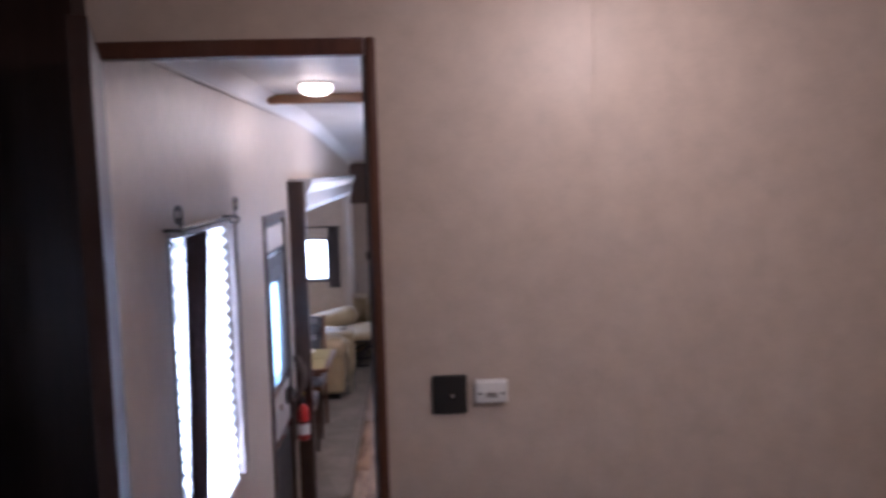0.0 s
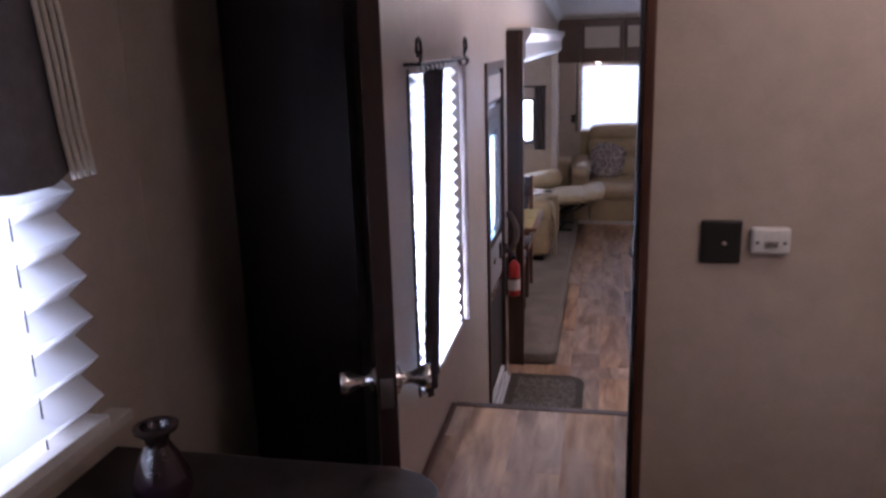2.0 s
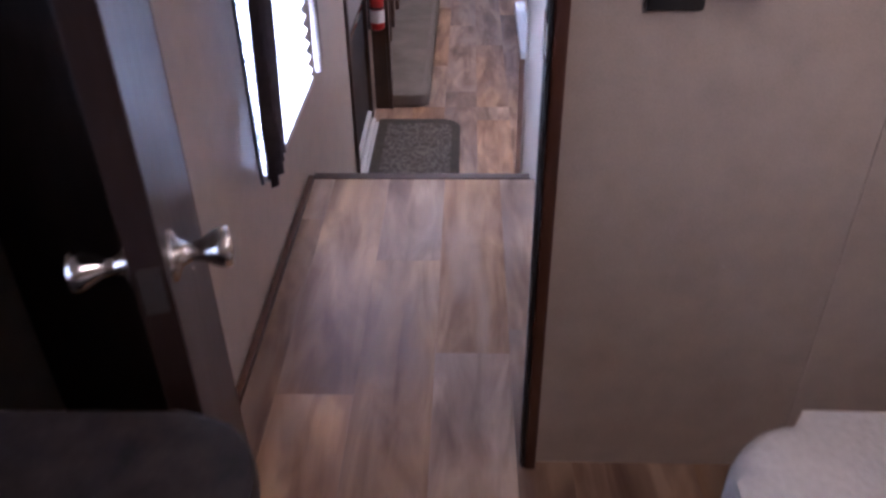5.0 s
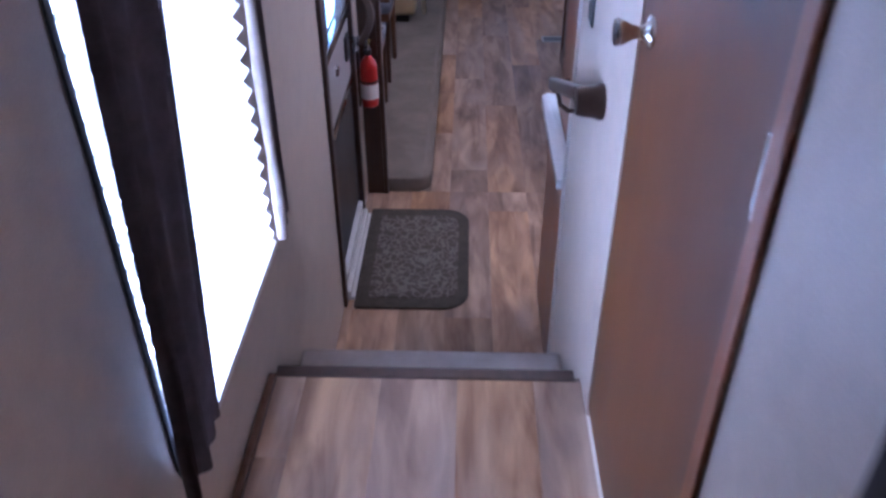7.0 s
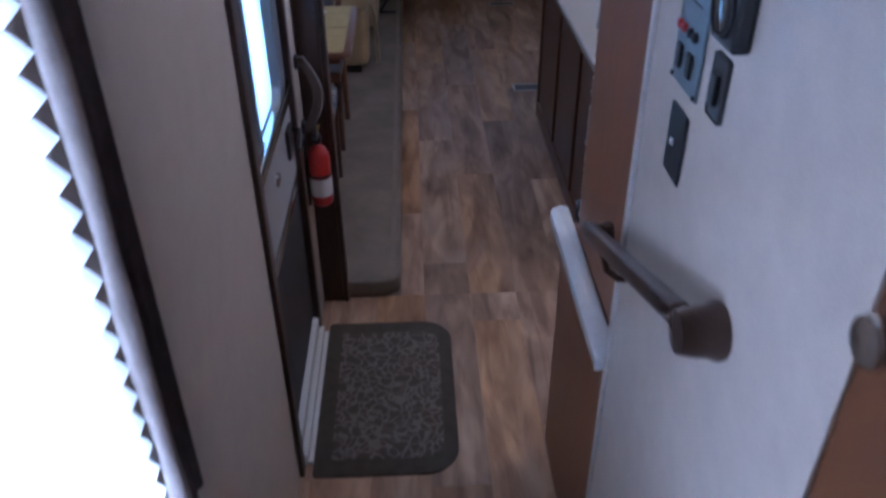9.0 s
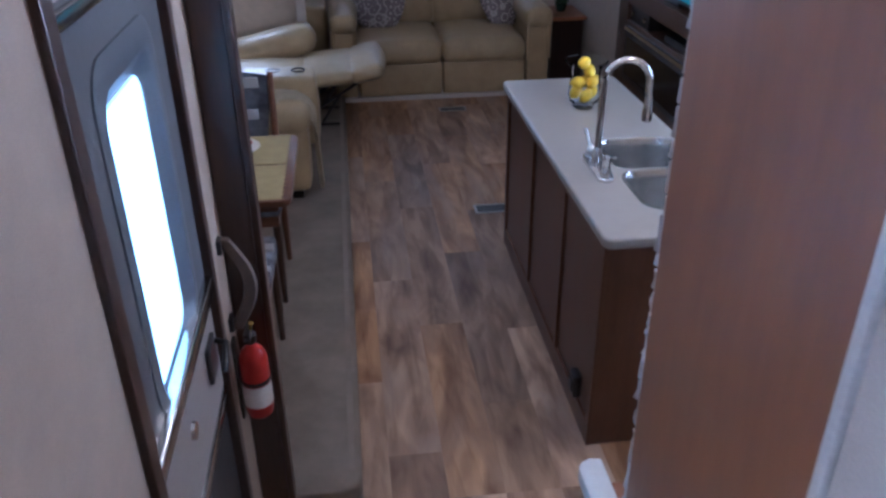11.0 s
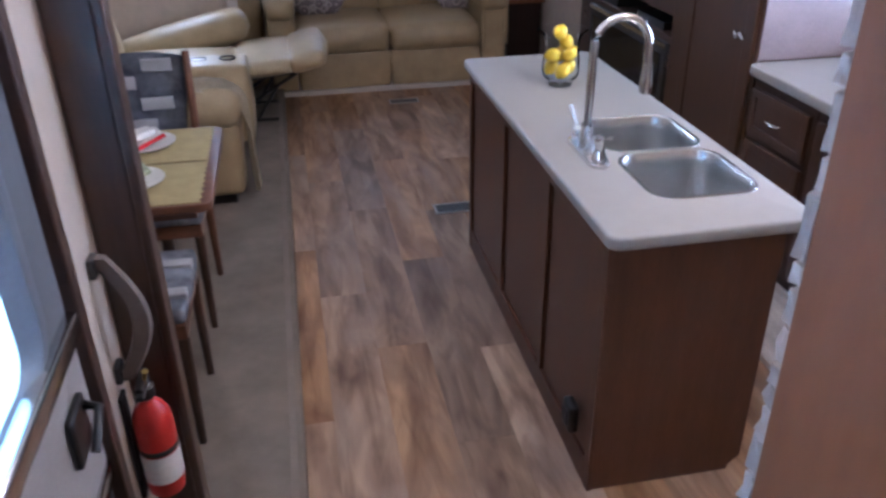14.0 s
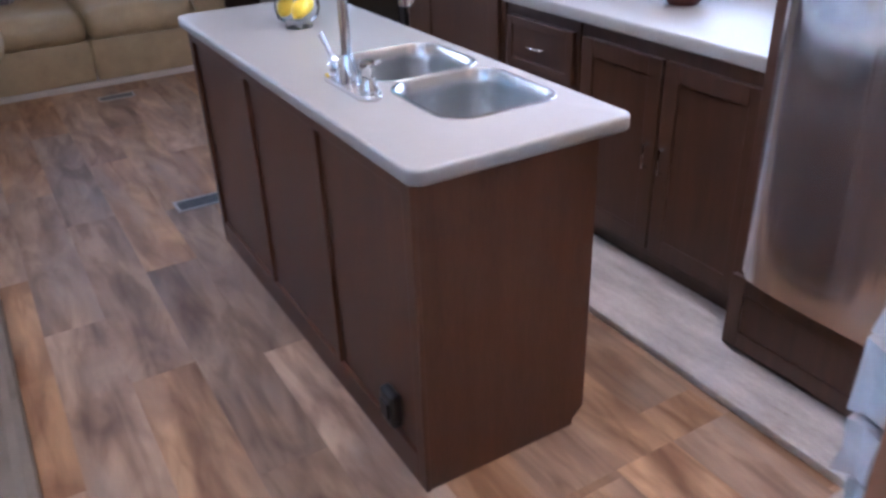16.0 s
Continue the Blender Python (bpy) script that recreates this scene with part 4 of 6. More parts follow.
window_x("window_hall", -0.455, -0.435, WY0, WY1, WZ0, WZ1, "hall window behind a pleated shade")
pleated("hall_shade", -0.396, WY0 - 0.006, WY1 + 0.006, WZ0 + 0.006, WZ1 + 0.01, "white pleated shade glowing with daylight in the hall window", 0.024, 0.045, corded=False)
hall_window = bpy.data.objects["window_hall"]
bm = bmesh.new()
box(bm, -0.3995, -0.392, 2.990, 3.000, 0.965, 2.085, 0.002, 1)
part("inner_frame", bm, M_GASK, hall_window, "blue-grey inner window trim")
part("gasket", B(-0.3995, -0.3945, WY0 - 0.0185, WY0 - 0.0155, WZ0, WZ1), M_BLACK, hall_window, "thin black rubber gasket")
cur = thing("curtain_rod", (-0.34, 3.4, 2.13), "dark scrolled iron curtain rod over the hall window", "curtain rod")
bm = bmesh.new()
tube(bm, [(-0.345, 2.93, 2.10), (-0.345, 3.78, 2.10)], 0.007, 8)
part("rod", bm, M_IRON, cur, smooth=50)
for yy, s in ((2.93, -1), (3.78, 1)):
    bm = bmesh.new()
    pts = [(-0.345, yy - s * 0.045 * (1 - k / 24) * math.sin(k * 0.5), 2.145 - 0.045 * (1 - k / 24) * math.cos(k * 0.5)) for k in range(16)]
    tube(bm, pts, 0.005, 6)
    part("finial", bm, M_IRON, cur, smooth=50)
    bm = bmesh.new()
    tube(bm, [(-0.399, yy - s * 0.02, 2.10), (-0.345, yy - s * 0.02, 2.10)], 0.006, 6)
    part("bracket", bm, M_IRON, cur, smooth=50)


def drape(name, x, y0, y1, z0, z1, label, material, folds=3, depth=0.018, narrow=0.7, foot=0.0):
    """Gathered cloth hanging in folds, a little narrower at its foot."""
    ob = thing(name, (x, (y0 + y1) / 2, z0), label, "curtain")
    bm = bmesh.new()
    n = folds * 10
    rows = []
    yc = (y0 + y1) / 2
    for j in range(9):
        v = j / 8
        z = z0 + (z1 - z0) * v
        w = narrow + (1 - narrow) * v
        yy = yc + foot * (1 - v)
        rows.append([bm.verts.new((x + depth * math.sin(folds * 2 * math.pi * i / n) * (0.6 + 0.4 * math.sin(3 * v + i * 0.2)), yy + (y0 + (y1 - y0) * i / n - yc) * w, z)) for i in range(n + 1)])
    for a, b in zip(rows, rows[1:]):
        for i in range(n):
            bm.faces.new((a[i], a[i + 1], b[i + 1], b[i]))
    bmesh.ops.solidify(bm, geom=bm.faces[:], thickness=0.012)
    part("cloth", bm, material, ob, smooth=60)
    for k in range(4):
        bm = bmesh.new()
        y = y0 + (y1 - y0) * (k + 0.5) / 4
        tube(bm, [(x + 0.016 * math.cos(a), y, z1 + 0.012 + 0.016 * math.sin(a)) for a in [i * math.pi / 6 for i in range(13)]], 0.002, 5, False)
        part("ring", bm, M_IRON, ob)
    return ob


drape("dark_curtain", -0.345, 2.985, 3.280, 1.015, 2.075, "dark charcoal curtain hanging beside the hall window", M_CURT, 3, 0.022, 0.68, -0.140)
M_LINING = mat("beige_curtain_lining", (0.36, 0.30, 0.27), 0.95, var=0.1, scale=30, bump=0.3, fine=500, spec=0.1)
nc = drape("narrow_curtain", -0.346, 3.698, 3.780, 1.03, 2.075, "narrow dark curtain with a beige lined edge at the hall window", M_CURT, 1, 0.010, 0.9)
bm = bmesh.new()
tube(bm, [(-0.343, 3.675 + 0.004 * math.sin(k * 1.3), 1.02 + k * 0.1055) for k in range(11)], [0.013 + 0.002 * math.sin(k * 2.1) for k in range(11)], 10)
part("lining_edge", bm, M_LINING, nc, "beige rolled lining edge", 60)

rail = thing("hand_rail", (0.37, 4.0, 1.17), "dark bronze sloping hand rail on the hall wall", "hand rail")
bm = bmesh.new()
prof = [Vector((0.352, 4.285, 1.165)), Vector((0.352, 3.735, 1.375))]
d = (prof[1] - prof[0]).normalized()
mm = Matrix.Translation(prof[0]) @ d.to_track_quat("Y", "Z").to_matrix().to_4x4()
box(bm, -0.014, 0.014, 0, (prof[1] - prof[0]).length, -0.018, 0.018, 0.009, 3, m=mm)
part("bar", bm, M_BRONZE, rail, smooth=50)
bm = bmesh.new()
lathe(bm, (0.3995, 3.715, 1.365), [(0.040, 0.0), (0.042, -0.008), (0.036, -0.022), (0.034, -0.045), (0.030, -0.060), (0.004, -0.064)], 22, "x")
part("mount", bm, M_BRONZE, rail, smooth=50)
bm = bmesh.new()
lathe(bm, (0.3995, 4.275, 1.160), [(0.024, 0.0), (0.025, -0.006), (0.020, -0.030), (0.018, -0.050), (0.002, -0.052)], 18, "x")
part("end_cup", bm, M_BRONZE, rail, smooth=50)
bm = bmesh.new()
tube(bm, [(0.352, 4.15, 1.195), (0.360, 4.14, 1.165), (0.382, 4.13, 1.150), (0.3995, 4.13, 1.150)], 0.007, 8)
part("bracket", bm, M_BRONZE, rail, smooth=50)

M_PANELG = mat("pale_metal_plate", (0.17, 0.20, 0.225), 0.40, 0.3, var=0.05, bump=0.0)
M_SCREEN = mat("dark_glossy_screen", (0.03, 0.045, 0.055), 0.10, var=0.02, bump=0.0, spec=1.0, coat=1.0)
mon = thing("control_monitor", (0.385, 3.92, 1.79), "grey framed dark glossy control screen on the hall wall", "monitor")
M_BEZEL = mat("grey_moulded_bezel", (0.150, 0.165, 0.185), 0.40, var=0.06)
part("case", B(0.372, 0.3995, 3.803, 4.045, 1.800, 2.03, 0.008, 3), M_BEZEL, mon, smooth=40)
part("inner_lip", B(0.3695, 0.3718, 3.828, 4.012, 1.820, 2.012, 0.001, 1), M_BLACK, mon)
part("screen", B(0.3675, 0.3693, 3.834, 4.006, 1.827, 2.006, 0.0006, 1), M_SCREEN, mon, "dark mirror-like screen")
bm = bmesh.new()
lathe(bm, (0.3718, 4.030, 1.985), [(0.007, 0), (0.006, -0.003), (0.001, -0.0035)], 12, "x")
part("button", bm, M_BLACK, mon, smooth=50)
door_box = thing("control_cover", (0.37, 3.72, 1.80), "dark plastic cover panel beside the control screen", "cover panel")
part("panel", B(0.352, 0.3995, 3.705, 3.798, 1.808, 2.05, 0.014, 3), M_JAMB, door_box, smooth=40)
pan = thing("tank_panel", (0.398, 3.995, 1.59), "pale metal tank gauge panel with rocker switches", "control panel")
part("plate", B(0.3945, 0.3995, 3.938, 4.052, 1.588, 1.772, 0.003), M_PANELG, pan)
for k, (c, mt) in enumerate(zip((4.035, 4.015, 3.990, 3.968), (M_RED, M_RED, M_BLACK, M_BLACK))):
    bm = bmesh.new()
    lathe(bm, (0.3944, c, 1.672), [(0.0075, 0), (0.007, -0.006), (0.002, -0.008)], 12, "x")
    part("button", bm, mt, pan, "red button" if k < 2 else "black button", 50)
for c in (4.022, 3.975):
    part("rocker", B(0.3885, 0.3944, c - 0.010, c + 0.010, 1.612, 1.648, 0.003), M_BLACK, pan, "black rocker switch")
part("marking", B(0.3940, 0.3944, 3.965, 4.02, 1.712, 1.7155), M_BLACK, pan, "small dark printed line")
for y, z in ((4.046, 1.766), (3.944, 1.766), (4.046, 1.594), (3.944, 1.594)):
    bm = bmesh.new()
    lathe(bm, (0.3944, y, z), [(0.004, 0), (0.003, -0.003), (0.001, -0.0035)], 10, "x")
    part("screw", bm, M_BLACK, pan, smooth=50)
gauge = thing("round_gauge", (0.38, 3.885, 1.69), "round dial gauge in a dark box", "gauge")
part("box", B(0.376, 0.3995, 3.800, 3.880, 1.708, 1.797, 0.006, 2), M_GREYP, gauge)
bm = bmesh.new()
lathe(bm, (0.3758, 3.840, 1.752), [(0.034, 0), (0.034, -0.005), (0.029, -0.008), (0.028, -0.005)], 28, "x")
part("bezel", bm, M_BLACK, gauge, smooth=50)
bm = bmesh.new()
lathe(bm, (0.3700, 3.840, 1.752), [(0.028, 0), (0.026, -0.002), (0.001, -0.003)], 28, "x")
part("dial", bm, M_SCREEN, gauge, "glossy dial", 60)
sw = thing("slide_switch", (0.398, 3.868, 1.61), "dark rocker switch plate for the slide-out", "switch")
part("plate", B(0.394, 0.3995, 3.842, 3.893, 1.598, 1.684, 0.006, 3), M_GREYP, sw)
part("rocker", B(0.386, 0.3938, 3.856, 3.879, 1.620, 1.662, 0.003), M_BLACK, sw)
sw = thing("light_switch", (0.398, 3.99, 1.445), "black light switch plate below the gauges", "switch")
part("plate", B(0.394, 0.3995, 3.953, 4.028, 1.447, 1.558, 0.004, 2), M_BLACK, sw)
part("toggle", B(0.389, 0.3938, 3.990, 3.998, 1.500, 1.510, 0.0015), M_WHITE, sw, "small white toggle")

# ceiling lamp of the hall
M_LAMP = glowing("lit_lamp_glass", (1.0, 0.86, 0.66), 6.0)
cl = thing("ceiling_light", (-0.04, 4.25, CEIL - 0.05), "lit frosted glass ceiling lamp, added where out of view", "ceiling lamp", "ceiling lamps")
bm = bmesh.new()
lathe(bm, (-0.04, 4.25, CEIL), [(0.085, 0.0), (0.088, -0.01), (0.07, -0.016)], 26)
part("base", bm, M_NICKEL, cl, smooth=40)
bm = bmesh.new()
lathe(bm, (-0.04, 4.25, CEIL - 0.017), [(0.07, 0.0), (0.078, -0.008), (0.07, -0.028), (0.045, -0.042), (0.002, -0.047)], 26)
s = part("shade", bm, M_LAMP, cl, "frosted glass", 60)
s.visible_shadow = False
cl["label"] = "lit frosted glass ceiling lamp, added where out of view over the steps"
# Copies hang out of view; the last three are added for the extra bulbs.
for p in ((0.95, 1.00), (0.88, 1.86), (0.55, 6.45), (1.55, 5.65)):
    copy_thing(cl, pose(p[0], p[1], CEIL - 0.05))["label"] = "lit frosted glass ceiling lamp, added where out of view"

# ---- entry: door, mat, extinguisher ----
entry = thing("entry_door", (-0.43, DY0, 0.05), "dark grey trailer entry door with a frosted window, closed", "door")
GY0, GY1, GZ0, GZ1 = 4.912, 5.200, 1.080, 1.628




def yz_frame(bm, outer, inner, x0, x1):
    """A flat ring between two outlines of (y, z) with as many points each."""
    rows = []
    for pts, x in ((outer, x0), (outer, x1), (inner, x1), (inner, x0)):
        rows.append([bm.verts.new((x, y, z)) for y, z in pts])
    rows.append(rows[0])
    return skin(bm, rows, False)


bm = bmesh.new()
yz_frame(bm, rounded(DY0 + 0.03, DY1 - 0.03, 1.03, DZ1 - 0.03, 0.06, 6), rounded(GY0 - 0.065, GY1 + 0.09, GZ0 - 0.032, GZ1 + 0.10, 0.08, 6), -0.445, -0.412)
part("leaf", bm, M_DOORG, entry, smooth=40)
bm = bmesh.new()
skin(bm, [[bm.verts.new((x, y, z)) for y, z in pts] for pts, x in (
    (rounded(GY0 - 0.064, GY1 + 0.089, GZ0 - 0.031, GZ1 + 0.099, 0.08, 6), -0.446),
    (rounded(GY0 - 0.064, GY1 + 0.089, GZ0 - 0.031, GZ1 + 0.099, 0.08, 6), -0.409),
    (rounded(GY0 - 0.030, GY1 + 0.050, GZ0 - 0.022, GZ1 + 0.045, 0.065, 6), -0.406),
    (rounded(GY0 - 0.022, GY1 + 0.042, GZ0 - 0.018, GZ1 + 0.037, 0.06, 6), -0.412),
    (rounded(GY0, GY1, GZ0, GZ1, 0.04, 6), -0.436))], False)
part("window_gasket", bm, M_GASK, entry, "blue-grey moulded window surround", 40)
bm = bmesh.new()
a = [bm.verts.new((-0.430, y, z)) for y, z in rounded(GY0 - 0.002, GY1 + 0.002, GZ0 - 0.002, GZ1 + 0.002, 0.05, 6)]
b = [bm.verts.new((-0.426, y, z)) for y, z in rounded(GY0 - 0.002, GY1 + 0.002, GZ0 - 0.002, GZ1 + 0.002, 0.05, 6)]
skin(bm, [a, b])
part("pane", bm, M_FROST, entry, "frosted pane glowing with daylight")
part("upper_rail", B(-0.4118, -0.398, DY0 + 0.05, DY1 - 0.05, 1.80, 1.825, 0.005), M_STEEL, entry, "light grey metal rail", 40)
part("upper_panel", B(-0.4118, -0.404, DY0 + 0.06, DY1 - 0.06, 1.835, 1.975, 0.004), M_OFFW, entry, "pale upper panel")
part("cross_rail", B(-0.440, -0.392, DY0 + 0.03, DY1 - 0.03, 1.025, 1.069, 0.008, 3), M_STEEL, entry, "light grey metal cross rail", 40)
part("lock_panel", B(-0.440, -0.410, DY0 + 0.03, DY1 - 0.03, 0.74, 1.024, 0.004), mat("lock_panel_skin", (0.30, 0.275, 0.26), 0.4, var=0.08), entry, "grey-beige lock panel")
bm = bmesh.new()
box(bm, -0.4095, -0.397, 5.235, 5.325, 0.85, 0.95, 0.010, 3)
part("lock_box", bm, M_BLACK, entry, "black latch", 40)
bm = bmesh.new()
tube(bm, [(-0.395, 5.31, 0.93), (-0.37, 5.30, 0.93), (-0.365, 5.24, 0.915), (-0.367, 5.22, 0.90)], 0.008, 8)
part("lever", bm, M_BLACK, entry, smooth=50)
bm = bmesh.new()
lathe(bm, (-0.41, 5.02, 0.90), [(0.022, 0), (0.02, 0.008), (0.004, 0.010)], 16, "x")
part("push_button", bm, M_CHROME, entry, smooth=50)
part("mid_rail", B(-0.440, -0.402, DY0 + 0.03, DY1 - 0.03, 0.70, 0.739, 0.006), M_STEEL, entry, "light grey metal rail", 40)
part("lower_panel", B(-0.440, -0.415, DY0 + 0.03, DY1 - 0.03, 0.10, 0.699, 0.004), M_GREYP, entry, "dark lower mesh panel")
bm = bmesh.new()
box(bm, -0.445, -0.386, DY0 - 0.022, DY0 + 0.026, 0.0, DZ1 + 0.02, 0.005)
box(bm, -0.445, -0.392, DY1 - 0.026, DY1 + 0.015, 0.0, DZ1 + 0.02, 0.005)
box(bm, -0.445, -0.392, DY0 + 0.026, DY1 - 0.026, DZ1 - 0.028, DZ1 + 0.02, 0.005)
setting("trim_entry_doorway", bm, M_TRIM, "dark brown entry door frame", "trim")
bm = bmesh.new()
box(bm, -0.445, -0.398, DY0 + 0.03, DY1 - 0.03, 0.0, 0.085, 0.004)
box(bm, -0.398, -0.378, DY0 + 0.03, DY1 - 0.03, 0.0, 0.042, 0.005)
box(bm, -0.378, -0.362, DY0 + 0.03, DY1 - 0.03, 0.0, 0.016, 0.004)
setting("trim_threshold", bm, M_CAPW, "white ribbed door threshold", "trim")

door_mat = thing("door_mat", (-0.12, 5.06, 0.002), "grey-brown woven doormat with a vine pattern", "mat")
M_MATB = mat("mat_border", (0.085, 0.072, 0.060), 0.95, var=0.15, scale=20, bump=0.6, fine=500, spec=0.1)


def vine_cloth():
    m = mat("mat_vine_weave", (0.165, 0.145, 0.120), 0.95, var=0.15, scale=20, bump=0.6, fine=500, spec=0.1)
    N, L = m.node_tree.nodes, m.node_tree.links
    vor = N.new("ShaderNodeTexVoronoi")
    vor.feature = "DISTANCE_TO_EDGE"
    vor.inputs["Scale"].default_value = 30
    nz = N.new("ShaderNodeTexNoise")
    nz.inputs["Scale"].default_value = 9
    geo = N.new("ShaderNodeNewGeometry")
    mixv = N.new("ShaderNodeMix")
    mixv.data_type = "VECTOR"
    mixv.inputs["Factor"].default_value = 0.13
    L.new(geo.outputs["Position"], nz.inputs["Vector"])
    L.new(geo.outputs["Position"], mixv.inputs["A"])
    L.new(nz.outputs["Color"], mixv.inputs["B"])
    L.new(mixv.outputs["Result"], vor.inputs["Vector"])
    rp = N.new("ShaderNodeValToRGB")
    rp.color_ramp.elements[0].position, rp.color_ramp.elements[1].position = 0.05, 0.13
    rp.color_ramp.elements[0].color, rp.color_ramp.elements[1].color = (0.170, 0.150, 0.128, 1), (0.085, 0.073, 0.062, 1)
    L.new(vor.outputs["Distance"], rp.inputs["Fac"])
    L.new(rp.outputs["Color"], N["Principled BSDF"].inputs["Base Color"])
    return m


bm = bmesh.new()
prism(bm, rounded(-0.36, 0.118, 4.660, 5.435, [0.11, 0.01, 0.01, 0.11], 8), 0.002, 0.012, 0.003)
part("border", bm, M_MATB, door_mat, smooth=50)
bm = bmesh.new()
prism(bm, rounded(-0.305, 0.070, 4.725, 5.37, [0.07, 0.01, 0.01, 0.07], 8), 0.012, 0.0145, 0.001)
part("weave", bm, vine_cloth(), door_mat, "woven vine pattern", 50)

ext = thing("fire_extinguisher", (-0.345, 5.50, 0.44), "red fire extinguisher with a white label on the wall", "fire extinguisher")
E0 = Vector((-0.349, 5.522, 0.525))
bm = bmesh.new()
lathe(bm, E0, [(0.028, 0.0), (0.037, 0.008), (0.040, 0.03), (0.040, 0.185), (0.037, 0.208), (0.029, 0.225), (0.018, 0.236), (0.014, 0.245)], 26)
part("cylinder", bm, M_RED, ext, smooth=40)
bm = bmesh.new()
lathe(bm, E0, [(0.0400, 0.045), (0.0412, 0.046), (0.0412, 0.115), (0.0400, 0.116)], 26, cap=False)
part("label", bm, M_WHITE, ext, "white printed label", 40)
bm = bmesh.new()
lathe(bm, E0, [(0.0400, 0.120), (0.0420, 0.121), (0.0420, 0.131), (0.0400, 0.132)], 26, cap=False)
part("strap", bm, M_BLACK, ext, smooth=40)
bm = bmesh.new()
lathe(bm, E0, [(0.016, 0.250), (0.018, 0.255), (0.018, 0.275), (0.008, 0.283)], 16)
box(bm, E0.x - 0.008, E0.x + 0.008, E0.y - 0.06, E0.y + 0.02, E0.z + 0.280, E0.z + 0.290, 0.002, 1)
box(bm, E0.x - 0.008, E0.x + 0.008, E0.y - 0.055, E0.y + 0.02, E0.z + 0.296, E0.z + 0.306, 0.002, 1, m=None)
part("valve_handle", bm, M_BLACK, ext)
bm = bmesh.new()
tube(bm, [(E0.x, E0.y - 0.015, E0.z + 0.278), (E0.x + 0.01, E0.y - 0.02, E0.z + 0.315), (E0.x + 0.012, E0.y - 0.022, E0.z + 0.325)], [0.004, 0.004, 0.007], 8)
part("pin", bm, mat("brass_pin", (0.55, 0.40, 0.12), 0.3, 1.0), ext, "yellow safety pin", 50)
bm = bmesh.new()
box(bm, -0.399, -0.3905, 5.495, 5.535, 0.53, 0.79, 0.002)
part("bracket", bm, M_BLACK, ext)

grab = thing("grab_handle", (-0.38, 5.5, 0.93), "curved bronze-brown grab handle beside the entry door", "grab handle")
bm = bmesh.new()
prev = None
for k in range(15):
    t = k / 14
    z = 1.09 - 0.275 * t
    bow = 0.012 + 0.055 * math.sin(math.pi * t)
    y = 5.535
    q = [bm.verts.new((-0.396 + bow + dx, y + dy, z)) for dx, dy in ((-0.014, -0.010), (0.014, -0.010), (0.019, 0), (0.014, 0.010), (-0.014, 0.010), (-0.018, 0))]
    if prev:
        for i in range(6):
            bm.faces.new((prev[i], prev[(i + 1) % 6], q[(i + 1) % 6], q[i]))
    else:
        bm.faces.new(q[::-1])
    prev = q
bm.faces.new(prev)
part("grip", bm, mat("brown_plastic", (0.135, 0.100, 0.080), 0.7), grab, smooth=50)
for z in (1.072, 0.833):
    part("foot", B(-0.3995, -0.386, 5.515, 5.555, z - 0.02, z + 0.02, 0.004), M_GREYP, grab)


M_VENT = mat("pale_metal_register", (0.40, 0.37, 0.35), 0.5, 0.0)


def floor_vent(x0, x1, y0, y1):
    v = thing("floor_vent", ((x0 + x1) / 2, (y0 + y1) / 2, 0.003), "pale metal floor register with dark slots in the planks", "vent", "floor vents")
    part("tray", B(x0 + 0.006, x1 - 0.006, y0 + 0.006, y1 - 0.006, 0.0025, 0.004), M_BLACK, v)
    bm = bmesh.new()
    for q in ((x0, x1, y0, y0 + 0.012), (x0, x1, y1 - 0.012, y1), (x0, x0 + 0.012, y0 + 0.012, y1 - 0.012), (x1 - 0.012, x1, y0 + 0.012, y1 - 0.012)):
        box(bm, *q, 0.0025, 0.008, 0.001, 1)
    part("frame", bm, M_VENT, v)
    n = 12
    for i in range(n):
        x = x0 + 0.016 + (x1 - x0 - 0.032) * i / (n - 1)
        part("slat", B(x - 0.0025, x + 0.0025, y0 + 0.012, y1 - 0.012, 0.004, 0.007), M_GREYP, v)


floor_vent(0.650, 0.93, 7.795, 7.910)
floor_vent(0.655, 0.87, 9.64, 9.74)

# ---- stacked stone on the kitchen end of the partition ----
M_STONE = mat("pale_stacked_stone", (0.425, 0.365, 0.338), 0.85, var=0.18, scale=9, bump=0.6, fine=60, rand=0.12)
stone_wall = bpy.data.objects["wall_kitchen_end"]
rnd = random.Random(11)
z = 0.90
shapes = []
for k in range(6):
    bm = bmesh.new()
    box(bm, 0, 1, 0, 1, 0, 1, 0.06, 1)
    bmesh.ops.subdivide_edges(bm, edges=bm.edges[:], cuts=1, use_grid_fill=True)
    for v in bm.verts:
        v.co += Vector((rnd.uniform(-0.015, 0.015), rnd.uniform(-0.05, 0.05), rnd.uniform(-0.025, 0.025)))
    me = bpy.data.meshes.new("stone")
    bmesh.ops.recalc_face_normals(bm, faces=bm.faces[:])
    bm.to_mesh(me)
    bm.free()
    me.materials.append(M_STONE)
    shapes.append(me)
while z < CEIL - 0.03:
    h = min(rnd.uniform(0.024, 0.070), CEIL - 0.005 - z)
    x = 0.434 - rnd.uniform(0, 0.004)
    while x < 1.2:
        w = rnd.uniform(0.12, 0.32)
        ob = new("stone", rnd.choice(shapes))
        ob.scale = (w - 0.003, rnd.uniform(0.014, 0.024), h - 0.002)
        ob.location = (x, 4.694, z)
        ob.parent = stone_wall
        x += w
    z += h

